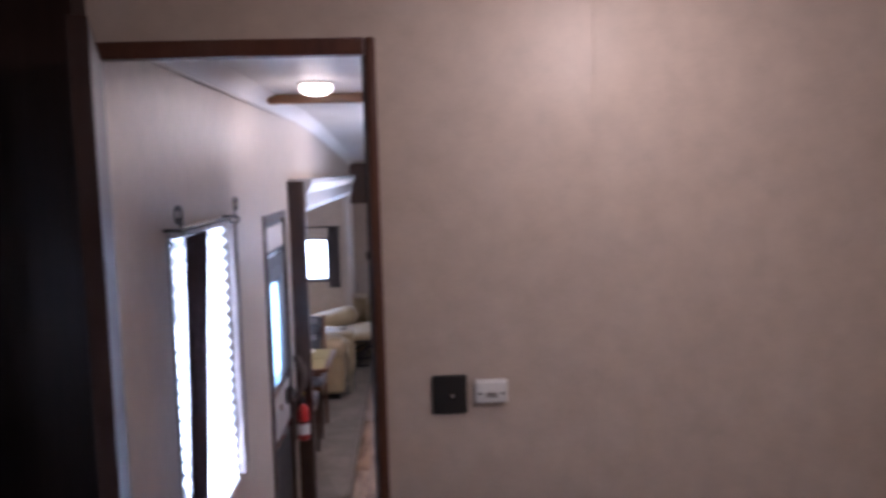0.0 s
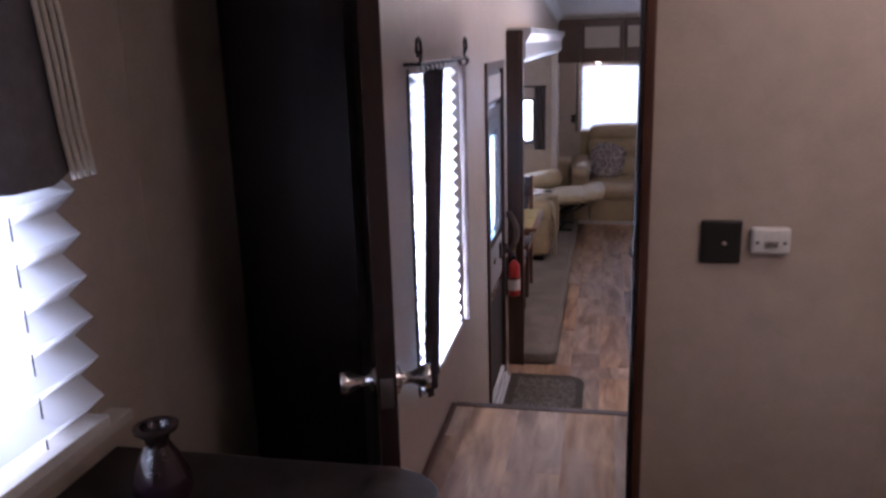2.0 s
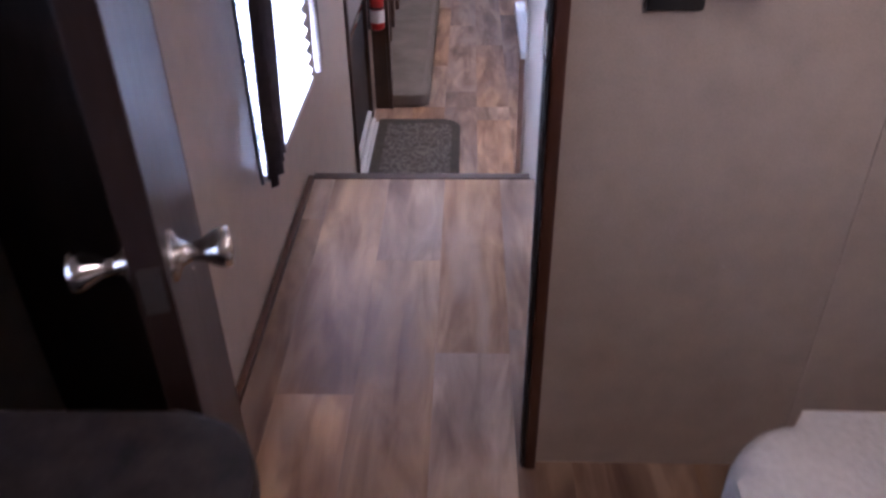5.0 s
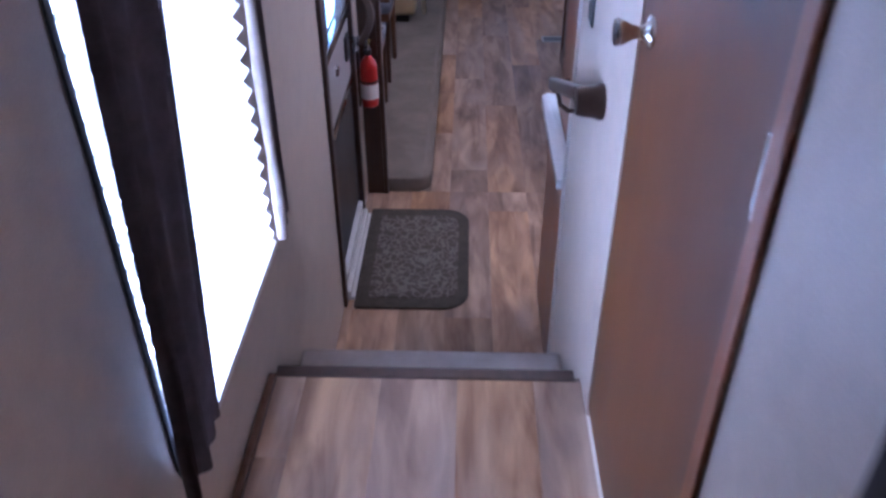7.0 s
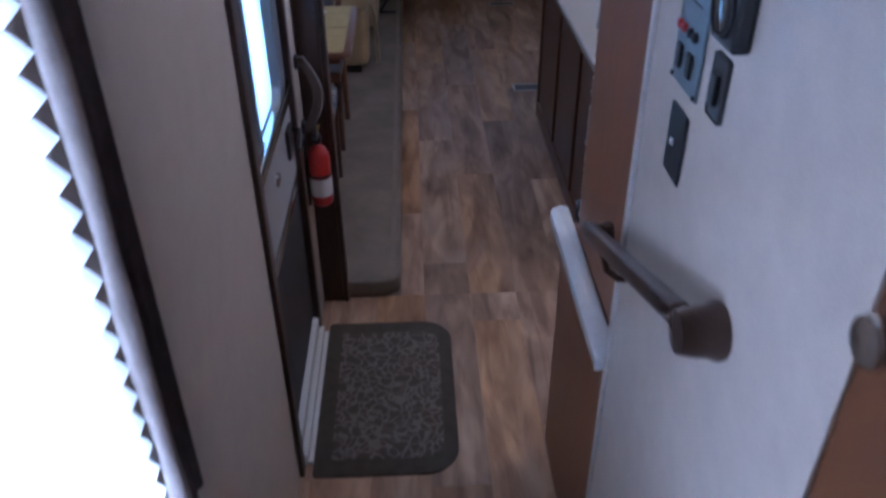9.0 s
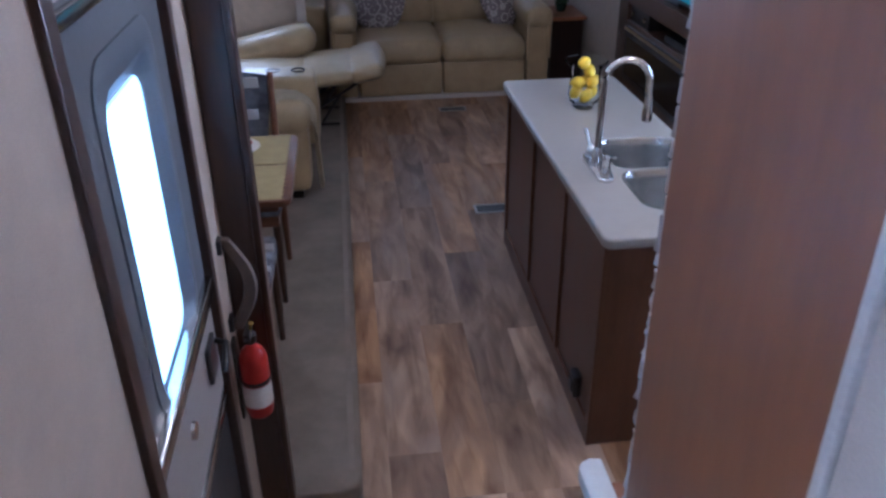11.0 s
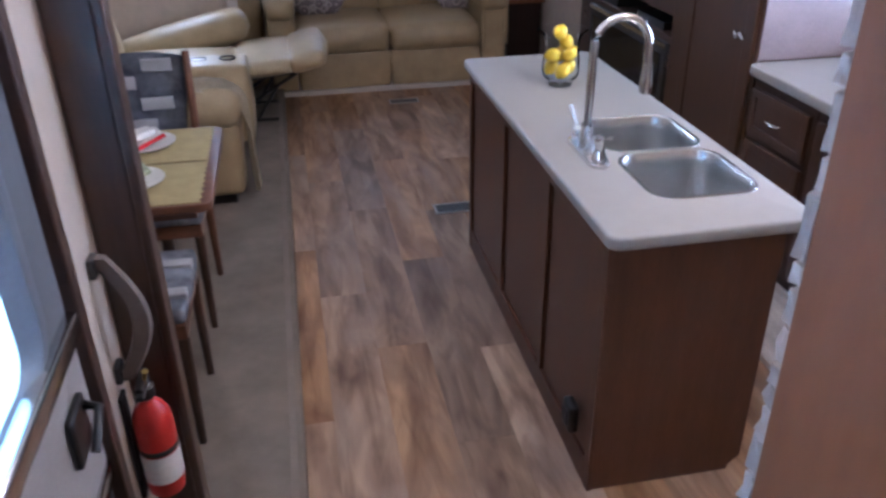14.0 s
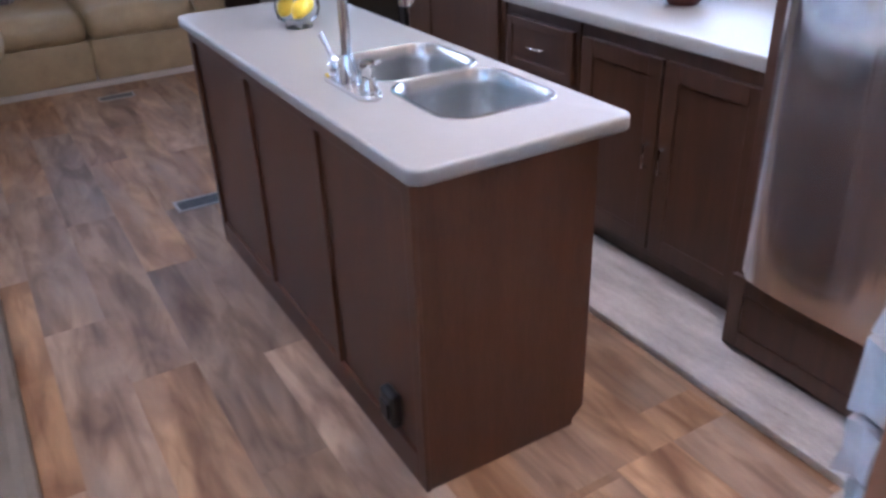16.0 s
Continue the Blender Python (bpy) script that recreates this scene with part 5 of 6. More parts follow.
# ---- dinette ----
table = thing("dinette_table", (-0.78, 6.85, 0.085), "brown wooden dinette table with cloth placemats", "table")
bm = bmesh.new()
prism(bm, rounded(-1.40, -0.285, 6.49, 7.22, [0.04, 0.0, 0.0, 0.04], 6), 0.725, 0.755, 0.006)
part("tabletop", bm, M_WOODX, table, smooth=40)
for y in (6.60, 7.10):
    bm = bmesh.new()
    lathe(bm, (-0.55, y, 0.085), [(0.05, 0.0), (0.05, 0.02), (0.025, 0.03), (0.022, 0.62), (0.04, 0.639)], 14)
    part("leg", bm, M_TRIM, table, smooth=40)
part("apron", B(-1.36, -0.34, 6.54, 7.17, 0.685, 0.7245, 0.003), M_WOODX, table)
M_LINEN = mat("olive_tan_linen", (0.40, 0.33, 0.17), 0.9, var=0.08, scale=20, bump=0.4, fine=600, spec=0.1)
for y0, y1 in ((6.50, 6.845), (6.86, 7.205)):
    pm = thing("placemat", (-0.56, (y0 + y1) / 2, 0.755), "olive-tan cloth placemat with a scalloped edge on the table", "placemat", "placemats")
    out = []
    X0, X1 = -0.80, -0.315
    for i in range(9):
        out.append((X1 + 0.006 * math.sin(i * math.pi), y0 + (y1 - y0) * i / 8))
        if i < 8:
            out.append((X1 - 0.010, y0 + (y1 - y0) * (i + 0.5) / 8))
    out += [(X0, y1), (X0, y0)]
    bm = bmesh.new()
    prism(bm, out, 0.755, 0.758)
    part("cloth", bm, M_LINEN, pm)
M_NAPR = mat("red_cloth", (0.50, 0.02, 0.025), 0.8)
for (x, y) in ((-0.545, 6.68), (-0.545, 7.03)):
    pl = thing("dinner_plate", (x, y, 0.758), "white china plate with a folded napkin on a placemat", "plate", "plates on the table")
    bm = bmesh.new()
    lathe(bm, (x, y, 0.758), [(0.055, 0), (0.06, 0.004), (0.085, 0.012), (0.105, 0.020), (0.106, 0.022), (0.085, 0.016), (0.055, 0.008), (0.002, 0.008)], 30)
    part("dish", bm, M_WHITE, pl, smooth=50)
    bm = bmesh.new()
    mm = pose(x, y, 0.79, 0, -18, 25)
    box(bm, -0.06, 0.06, -0.045, 0.045, -0.008, 0.008, 0.006, 2, m=mm)
    box(bm, -0.05, 0.035, -0.035, 0.035, 0.009, 0.035, 0.010, 2, m=mm @ pose(0, 0, 0, 0, 14, 10))
    part("napkin", bm, M_WHITE if y > 6.9 else mat("green_print", (0.45, 0.50, 0.35), 0.8, var=0.5, scale=40), pl, "folded napkin")
    if y > 6.9:
        bm = bmesh.new()
        box(bm, -0.062, 0.062, -0.052, -0.0455, -0.010, 0.006, 0.003, 2, m=mm)
        part("napkin_edge", bm, M_NAPR, pl, "red napkin edge")

M_PLAID = mat("grey_plaid_cloth", (0.20, 0.21, 0.24), 0.95, var=0.35, scale=11, bump=0.4, fine=500, spec=0.1, dark=(0.05, 0.055, 0.07))
M_PLAIDL = mat("pale_plaid_band", (0.36, 0.36, 0.38), 0.95, var=0.1, bump=0.4, fine=500, spec=0.1)


def dining_chair(m, back=True):
    """A wooden chair, built facing +y with its seat centre over the origin."""
    ch = thing("dining_chair" if back else "dining_stool", (0, 0, 0), "brown wooden dining chair with grey plaid back at the table end" if back else "brown wooden stool with a grey plaid seat at the table", "chair" if back else "stool", "dinette seats")
    bm = bmesh.new()
    cushion(bm, -0.205, 0.205, -0.19, 0.20, 0.44, 0.49, 0.012, 0.02)
    seat = part("seat", bm, M_PLAID, ch, "grey plaid seat pad", 60)
    bm = bmesh.new()
    for k in (-0.12, 0.06):
        box(bm, -0.207, 0.207, k, k + 0.045, 0.474, 0.5035, 0.006, 2)
    part("band", bm, M_PLAIDL, seat)
    part("seat_frame", B(-0.20, 0.20, -0.19, 0.19, 0.39, 0.4395, 0.004), M_WOODX, ch)
    for x in (-0.185, 0.185):
        bm = bmesh.new()
        tube(bm, [(x, 0.175, 0.39), (x, 0.18, 0.0)], [0.019, 0.013], 8)
        part("leg", bm, M_TRIM, ch, smooth=40)
        bm = bmesh.new()
        tube(bm, [(x, -0.23, 0.0), (x, -0.185, 0.40), (x, -0.20, 0.60), (x, -0.265, 0.95)], [0.014, 0.019, 0.018, 0.014], 8)
        if back:
            part("back_post", bm, M_WOODX, ch, smooth=40)
        else:
            bm.free()
            bm = bmesh.new()
            tube(bm, [(x, -0.175, 0.39), (x, -0.18, 0.0)], [0.019, 0.013], 8)
            part("leg", bm, M_TRIM, ch, smooth=40)
    if not back:
        ch.matrix_basis = m
        return ch
    bm = bmesh.new()
    pts = []
    for j in range(9):
        v = j / 8
        row = []
        for i in range(9):
            u = i / 8 - 0.5
            row.append(Vector((u * (0.24 + 0.13 * v ** 0.7), -0.200 - 0.068 * v - 0.03 * (0.25 - u * u), 0.50 + 0.43 * v + 0.09 * (0.25 - u * u) * v * v)))
        pts.append([bm.verts.new(p) for p in row])
    for a, b in zip(pts, pts[1:]):
        for i in range(8):
            bm.faces.new((a[i], a[i + 1], b[i + 1], b[i]))
    bmesh.ops.solidify(bm, geom=bm.faces[:], thickness=0.022)
    back = part("backrest", bm, M_PLAID, ch, "grey plaid backrest", 60)
    bm = bmesh.new()
    for k, x0, x1 in ((0.58, -0.11, 0.02), (0.66, -0.05, 0.11), (0.74, -0.12, 0.0), (0.82, 0.01, 0.13), (0.88, -0.13, -0.02)):
        yy = -0.200 - 0.068 * (k - 0.56) / 0.36
        box(bm, x0, x1, yy + 0.002, yy + 0.009, k, k + 0.05, 0.003, 1)
    part("band", bm, M_PLAIDL, back)
    ch.matrix_basis = m
    return ch


dining_chair(pose(-0.575, 7.02, 0.085, 0, 0, 180))
dining_chair(pose(-0.572, 6.36, 0.085, 0, 0, 0), False)

# ---- recliners in the slide-out, one with its footrest out ----
rec = thing("reclining_loveseat", (-0.85, 8.95, 0.085), "tan leather reclining loveseat with one footrest out", "recliner")
RB = 0.087
for y in (7.92, 9.62):
    bm = bmesh.new()
    cushion(bm, -1.20, -0.29, y, y + 0.25, RB + 0.06, 0.56 if y < 9 else 0.46, 0.012, 0.05)
    part("arm_body", bm, M_LEATHER, rec, smooth=60)
for y in (8.035, 9.735):
    bm = bmesh.new()
    cushion(bm, -0.45, 0.43, -0.135, 0.135, -0.10, 0.10, 0.020, 0.095, m=pose(-0.70, y, 0.515 if y > 9 else 0.585, 0, -14 if y > 9 else 0, 0))
    part("arm_pad", bm, M_LEATHER, rec, "padded leather arm", 60)
bm = bmesh.new()
cushion(bm, -1.15, -0.25, 8.68, 8.97, RB + 0.06, 0.60, 0.01, 0.04)
con = part("console", bm, M_LEATHER, rec, "leather console with cup holders", 60)
for x in (-0.52, -0.36):
    bm = bmesh.new()
    lathe(bm, (x, 8.83, 0.602), [(0.045, 0.0), (0.047, 0.010), (0.040, 0.011), (0.037, -0.02)], 20)
    part("cup_holder", bm, M_BLACK, con, "dark cup holder", 50)
for y0, y1 in ((8.19, 8.67), (8.98, 9.59)):
    bm = bmesh.new()
    cushion(bm, -1.05, -0.33, y0, y1, 0.32, 0.50, 0.03, 0.06)
    part("seat", bm, M_LEATHER, rec, smooth=60)
    for zb, zt in ((0.46, 0.80), (0.76, 1.06)):
        bm = bmesh.new()
        cushion(bm, -0.11, 0.11, y0, y1, 0, zt - zb, 0.03, 0.06, m=pose(-1.14 - (zb - 0.46) * 0.3, 0, zb, 0, -14, 0))
        part("back_cushion", bm, M_LEATHER, rec, smooth=60)
part("base", B(-1.15, -0.34, 7.98, 9.80, RB, RB + 0.055), M_BLACK, rec)
part("front_panel", B(-0.345, -0.315, 8.19, 8.67, RB + 0.06, 0.36, 0.01), M_LEATHER, rec)
bm = bmesh.new()
cushion(bm, -0.36, 0.0, 9.05, 9.72, 0.405, 0.495, 0.030, 0.04, m=pose(-0.36, 0, 0.45) @ pose(0, 0, 0, 0, -4, 0) @ pose(0.36, 0, -0.45))
foot = part("footrest", bm, M_LEATHER, rec, "extended padded leather footrest", 60)
bm = bmesh.new()
cushion(bm, -0.015, 0.205, 9.04, 9.73, 0.425, 0.525, 0.035, 0.045, m=pose(0, 0, 0.475) @ pose(0, 0, 0, 0, -13, 0) @ pose(0, 0, -0.475))
part("footrest_end", bm, M_LEATHER, foot, smooth=60)
for y in (9.15, 9.52):
    for p, q in (((-0.33, 0.38), (0.05, 0.42)), ((-0.33, 0.20), (0.04, 0.42)), ((-0.25, 0.12), (-0.10, 0.34)), ((-0.31, 0.12), (-0.12, 0.12))):
        bm = bmesh.new()
        tube(bm, [(p[0], y, p[1]), (q[0], y, q[1])], 0.011, 6)
        part("link", bm, M_BLACK, rec, "black steel footrest link")
thr = thing("throw_blanket", (-0.28, 8.03, 0.16), "cream knitted throw draped over the recliner arm", "throw")
bm = bmesh.new()
path = [(-0.52, 0.716), (-0.42, 0.719), (-0.33, 0.706), (-0.272, 0.664), (-0.245, 0.590), (-0.240, 0.48), (-0.236, 0.36), (-0.232, 0.25), (-0.226, 0.15)]
rows = []
for k, (x, z) in enumerate(path):
    w = (0.12, 0.19, 0.22, 0.22, 0.20, 0.18, 0.16, 0.15, 0.15)[k]
    rows.append([bm.verts.new((x + 0.012 * math.sin(i * 1.25 + k * 0.3) * (k > 2) - 0.03 * (i < 2) * (k < 5), 8.035 - w / 2 + w * i / 12, z + 0.006 * math.sin(i * 1.7 + k) - 0.9 * (i / 12 - 0.5) ** 2 * w * (k < 4))) for i in range(13)])
for a, b in zip(rows, rows[1:]):
    for i in range(12):
        bm.faces.new((a[i], a[i + 1], b[i + 1], b[i]))
bmesh.ops.solidify(bm, geom=bm.faces[:], thickness=0.010)
part("cloth", bm, mat("cream_knit", (0.60, 0.52, 0.38), 0.95, var=0.12, scale=20, bump=0.6, fine=300, spec=0.1), thr, smooth=60)

# ---- sofa at the rear ----
sofa = thing("leather_sofa", (0.75, 10.55, 0.0), "tan leather two-seat sofa below the rear window", "sofa")
FY = 9.97
part("plinth", B(-0.12, 1.56, FY + 0.0, 11.0, 0.003, 0.035, 0.004), M_OFFW, sofa, "pale base strip")
for a, b in ((0.045, 0.715), (0.725, 1.395)):
    bm = bmesh.new()
    cushion(bm, a, b, FY + 0.02, FY + 0.20, 0.036, 0.30, 0.010, 0.02)
    part("front_panel", bm, M_LEATHER, sofa, smooth=60)
    bm = bmesh.new()
    cushion(bm, a, b, FY - 0.01, 10.75, 0.29, 0.475, 0.030, 0.075)
    part("seat", bm, M_LEATHER, sofa, smooth=60)
    for zb, zt, ln in ((0.44, 0.72, 0.0), (0.70, 0.92, 0.05), (0.90, 1.08, 0.09)):
        bm = bmesh.new()
        cushion(bm, a, b, 10.66 + ln, 10.96 + ln, zb, zt, 0.03, 0.06)
        part("back_cushion", bm, M_LEATHER, sofa, smooth=60)
for a, b in ((-0.155, 0.042), (1.398, 1.598)):
    bm = bmesh.new()
    cushion(bm, a + 0.012, b - 0.008, FY + 0.012, 11.0, 0.036, 0.60, 0.006, 0.025)
    arm = part("arm", bm, M_LEATHER, sofa, smooth=60)
    bm = bmesh.new()
    cushion(bm, a - 0.006, b + 0.006, FY - 0.025, 10.95, 0.555, 0.700, 0.015, 0.060)
    part("arm_pad", bm, M_LEATHER, arm, smooth=60)
    bm = bmesh.new()
    for q in (a + 0.004, b - 0.024):
        cushion(bm, q - 0.002, q + 0.024, FY - 0.012, FY + 0.05, 0.30, 0.60, 0.004, 0.008, nx=4, ny=4)
    part("arm_front", bm, M_LEATHER, arm, smooth=60)
part("back_frame", B(-0.10, 1.54, 10.98, 11.25, 0.036, 1.0, 0.02), M_LEATHER, sofa)

M_CUSH = mat("patterned_pillow_cloth", (0.34, 0.30, 0.29), 0.9, var=0.2, scale=10, bump=0.3, fine=300, spec=0.1)
N, L = M_CUSH.node_tree.nodes, M_CUSH.node_tree.links
wv = N.new("ShaderNodeTexVoronoi")
wv.inputs["Scale"].default_value = 15
geo = N.new("ShaderNodeNewGeometry")
L.new(geo.outputs["Position"], wv.inputs["Vector"])
mt = N.new("ShaderNodeMath")
mt.operation = "SINE"
ml = N.new("ShaderNodeMath")
ml.operation = "MULTIPLY"
ml.inputs[1].default_value = 14
L.new(wv.outputs["Distance"], ml.inputs[0])
L.new(ml.outputs[0], mt.inputs[0])
rp = N.new("ShaderNodeValToRGB")
rp.color_ramp.elements[0].color, rp.color_ramp.elements[1].color = (0.20, 0.17, 0.18, 1), (0.46, 0.42, 0.40, 1)
L.new(mt.outputs[0], rp.inputs["Fac"])
L.new(rp.outputs["Color"], N["Principled BSDF"].inputs["Base Color"])
for x, y, rz, rx in ((0.24, 10.52, -22, -24), (1.32, 10.54, 26, -24)):
    pw = thing("throw_pillow", (x, y, 0.48), "grey scroll-patterned square throw pillow on the sofa", "pillow", "pillows on the sofa")
    bm = bmesh.new()
    cushion(bm, -0.19, 0.19, -0.045, 0.045, -0.19, 0.19, 0.045, 0.04, m=pose(x, y, 0.68, rx, 12 if x < 1 else -12, rz))
    part("cover", bm, M_CUSH, pw, smooth=70)

tab = thing("end_table", (1.83, 10.6, 0.0), "dark wooden end table beside the sofa", "table")
part("tabletop", B(1.675, 1.985, 10.30, 10.78, 0.52, 0.55, 0.004), M_CHERRY, tab)
part("cabinet", B(1.70, 1.97, 10.34, 10.76, 0.003, 0.519, 0.004), M_DOOR, tab)
plant = thing("potted_plant", (1.82, 10.55, 0.55), "small green plant in a dark pot on the end table", "plant")
bm = bmesh.new()
lathe(bm, (1.82, 10.55, 0.55), [(0.035, 0), (0.05, 0.05), (0.052, 0.07), (0.045, 0.068)], 18)
part("pot", bm, mat("green_glazed_pot", (0.03, 0.06, 0.045), 0.2), plant, smooth=50)
rnd = random.Random(3)
bm = bmesh.new()
for k in range(70):
    a, e, l = rnd.uniform(0, 6.28), rnd.uniform(0.2, 1.4), rnd.uniform(0.05, 0.12)
    p = Vector((1.82, 10.55, 0.62))
    dr = Vector((math.cos(a) * math.cos(e), math.sin(a) * math.cos(e), math.sin(e)))
    sd = Vector((-math.sin(a), math.cos(a), 0)) * 0.010
    q = p + dr * l
    vs = [bm.verts.new(p), bm.verts.new((p + q) / 2 + sd), bm.verts.new(q - Vector((0, 0, 0.02))), bm.verts.new((p + q) / 2 - sd)]
    bm.faces.new(vs)
part("leaves", bm, mat("leaf_green", (0.05, 0.11, 0.035), 0.5, var=0.3), plant)

# rear window, valance, overhead cabinets
win = thing("window_rear", (0.81, 11.53, 0.9), "wide rear window full of daylight", "window", "", "structure")
bm = bmesh.new()
for q in ((-0.11, -0.075, 0.90, 1.83), (1.585, 1.62, 0.90, 1.83), (-0.075, 1.585, 0.90, 0.935), (-0.075, 1.585, 1.795, 1.83)):
    box(bm, q[0], q[1], 11.51, 11.54, q[2], q[3], 0.003, 1)
part("window_frame", bm, M_GREYP, win)
p = part("pane", B(-0.075, 1.585, 11.523, 11.527, 0.935, 1.795), M_GLASS, win)
p.visible_shadow = False
rs = thing("pleated_blind", (0.81, 11.48, 1.05), "white pleated shade over the rear window", "blind")
bm = bmesh.new()
rows = []
for i in range(37):
    z = 0.93 + 0.86 * i / 36
    rows.append([bm.verts.new((x, 11.49 - (0.02 if i % 2 else 0), z)) for x in (-0.10, 1.61)])
for a, b in zip(rows, rows[1:]):
    bm.faces.new((a[0], a[1], b[1], b[0]))
part("cloth", bm, M_SHADE, rs)
part("head_rail", B(-0.10, 1.61, 11.465, 11.495, 1.79, 1.82, 0.003), M_WHITE, rs)
setting("trim_rear_cabinet_end", B(-0.399, -0.115, 11.18, 11.498, 1.85, 2.39, 0.003), M_CABD, "dark wooden end panel beside the rear cabinets", "trim")
for a, b in ((-0.11, 0.42), (0.425, 0.955), (0.96, 1.49), (1.495, 1.99)):
    cb = thing("overhead_cabinet", ((a + b) / 2, 11.35, 1.85), "dark wooden overhead cabinet with a frosted pane", "cabinet", "cabinets over the rear window")
    part("body", B(a, b, 11.20, 11.498, 1.85, 2.39, 0.002), M_CABD, cb)
    bm = bmesh.new()
    for q in ((a + 0.003, a + 0.048, 1.87, 2.37), (b - 0.048, b - 0.003, 1.87, 2.37), (a + 0.048, b - 0.048, 1.87, 2.03), (a + 0.048, b - 0.048, 2.29, 2.37)):
        box(bm, q[0], q[1], 11.178, 11.1995, q[2], q[3], 0.003, 1)
    d = part("door", bm, M_CABD, cb)
    part("pane", B(a + 0.048, b - 0.048, 11.190, 11.195, 2.03, 2.29), M_OFFW, d, "pale frosted pane")
setting("trim_rear_soffit", B(-0.399, 1.99, 11.17, 11.498, 2.391, CEIL - 0.002), M_CEIL, "white soffit over the rear cabinets", "trim")
spot = thing("cabinet_spot_light", (0.11, 11.25, 1.80), "small lit puck lamp below the rear cabinets", "lamp")
bm = bmesh.new()
lathe(bm, (0.11, 11.25, 1.849), [(0.035, 0), (0.036, -0.012), (0.03, -0.02), (0.002, -0.022)], 18)
s = part("lens", bm, M_LAMP, spot, smooth=50)
s.visible_shadow = False
drape("rear_curtain", -0.155, 11.30, 11.46, 0.95, 1.82, "grey side curtain at the rear window", M_CURTG, 3, 0.02, 0.9)
for x in (-0.2,):
    o = thing("wall_outlet", (x, 11.495, 1.05), "dark outlet plate on the rear wall", "outlet")
    part("plate", B(x - 0.035, x + 0.035, 11.490, 11.4995, 1.05, 1.16, 0.003), M_BLACK, o)
cup = thing("speaker_box", (-0.33, 10.5, 0.0), "tan leather corner console between sofa and recliner", "console")
bm = bmesh.new()
cushion(bm, -0.385, -0.19, 10.32, 10.75, 0.003, 0.70, 0.006, 0.03)
part("body", bm, M_LEATHER, cup, smooth=60)
win = thing("window_slide", (-0.89, SY1 + 0.03, 0.965), "small window in the end of the slide-out", "window", "", "structure")
bm = bmesh.new()
for q in ((-1.18, -1.155, 0.965, 1.495), (-0.625, -0.60, 0.965, 1.495), (-1.155, -0.625, 0.965, 0.99), (-1.155, -0.625, 1.47, 1.495)):
    box(bm, q[0], q[1], SY1 + 0.015, SY1 + 0.035, q[2], q[3], 0.003, 1)
part("window_frame", bm, M_GREYP, win)
p = part("pane", B(-1.155, -0.625, SY1 + 0.023, SY1 + 0.027, 0.99, 1.47), M_GLASS, win)
p.visible_shadow = False
dc = thing("side_curtain", (-0.60, SY1 - 0.03, 1.0), "grey-beige side curtain at the small slide-out window", "curtain")
bm = bmesh.new()
rows = []
for j in range(7):
    z = 0.90 + 0.72 * j / 6
    rows.append([bm.verts.new((-0.595 + 0.13 * i / 24, SY1 - 0.035 + 0.014 * math.sin(i * 0.8 + 0.2 * j), z)) for i in range(25)])
for a, b in zip(rows, rows[1:]):
    for i in range(24):
        bm.faces.new((a[i], a[i + 1], b[i + 1], b[i]))
bmesh.ops.solidify(bm, geom=bm.faces[:], thickness=0.008)
part("cloth", bm, M_CURTG, dc, smooth=60)
bm = bmesh.new()
tube(bm, [(-1.25, SY1 - 0.03, 1.63), (-0.45, SY1 - 0.03, 1.63)], 0.008, 8)
part("rod", bm, M_IRON, dc, smooth=50)

# ---- kitchen ----
def shaker(parent, x, y0, y1, z0, z1, name, knob=None, rail=0.05, material=M_CABD):
    """A cabinet front facing -x: panel, raised rails, and a handle at knob (y, z, upright)."""
    d = part(name, B(x - 0.012, x, y0, y1, z0, z1, 0.002, 1), material, parent)
    bm = bmesh.new()
    for q in ((y0, y0 + rail, z0, z1), (y1 - rail, y1, z0, z1), (y0 + rail, y1 - rail, z0, z0 + rail), (y0 + rail, y1 - rail, z1 - rail, z1)):
        box(bm, x - 0.020, x - 0.0122, *q, 0.003, 2)
    part("frame", bm, material, d)
    if knob:
        y, z, up = knob
        bm = bmesh.new()
        l = 0.04
        a, b = ((y, z - l), (y, z + l)) if up else ((y - l, z), (y + l, z))
        tube(bm, [(x - 0.020, *a), (x - 0.040, *a), (x - 0.044, y, z), (x - 0.040, *b), (x - 0.020, *b)], [0.006, 0.005, 0.006, 0.005, 0.006], 8)
        part("handle", bm, M_CHROME, d, "bright metal pull", 50)
    return d


CX = 1.90
for y0, y1, kind in ((6.69, 7.13, "drawers"), (5.86, 6.68, "doors")):
    cab = thing("base_cabinet", ((CX + 2.45) / 2, (y0 + y1) / 2, 0.03), "dark brown wooden base cabinet with " + kind, "cabinet", "kitchen base cabinets")
    part("body", B(CX, 2.495, y0, y1, 0.10, 0.842, 0.002), M_CABD, cab)
    part("toe_kick", B(CX + 0.04, 2.495, y0, y1, 0.031, 0.099), M_CABD, cab)
    if kind == "drawers":
        for a, b in ((0.13, 0.34), (0.36, 0.57), (0.60, 0.79)):
            shaker(cab, CX - 0.0005, y0 + 0.02, y1 - 0.02, a, b, "drawer", ((y0 + y1) / 2, (a + b) / 2, False), 0.035)
    else:
        ym = (y0 + y1) / 2
        shaker(cab, CX - 0.0005, ym + 0.006, y1 - 0.02, 0.13, 0.79, "door", (ym + 0.035, 0.47, True), 0.06)
        shaker(cab, CX - 0.0005, y0 + 0.02, ym - 0.006, 0.13, 0.79, "door", (ym - 0.035, 0.47, True), 0.06)
wt = thing("kitchen_worktop", (2.18, 6.49, 0.843), "grey-beige solid-surface kitchen worktop along the wall", "worktop")
bm = bmesh.new()
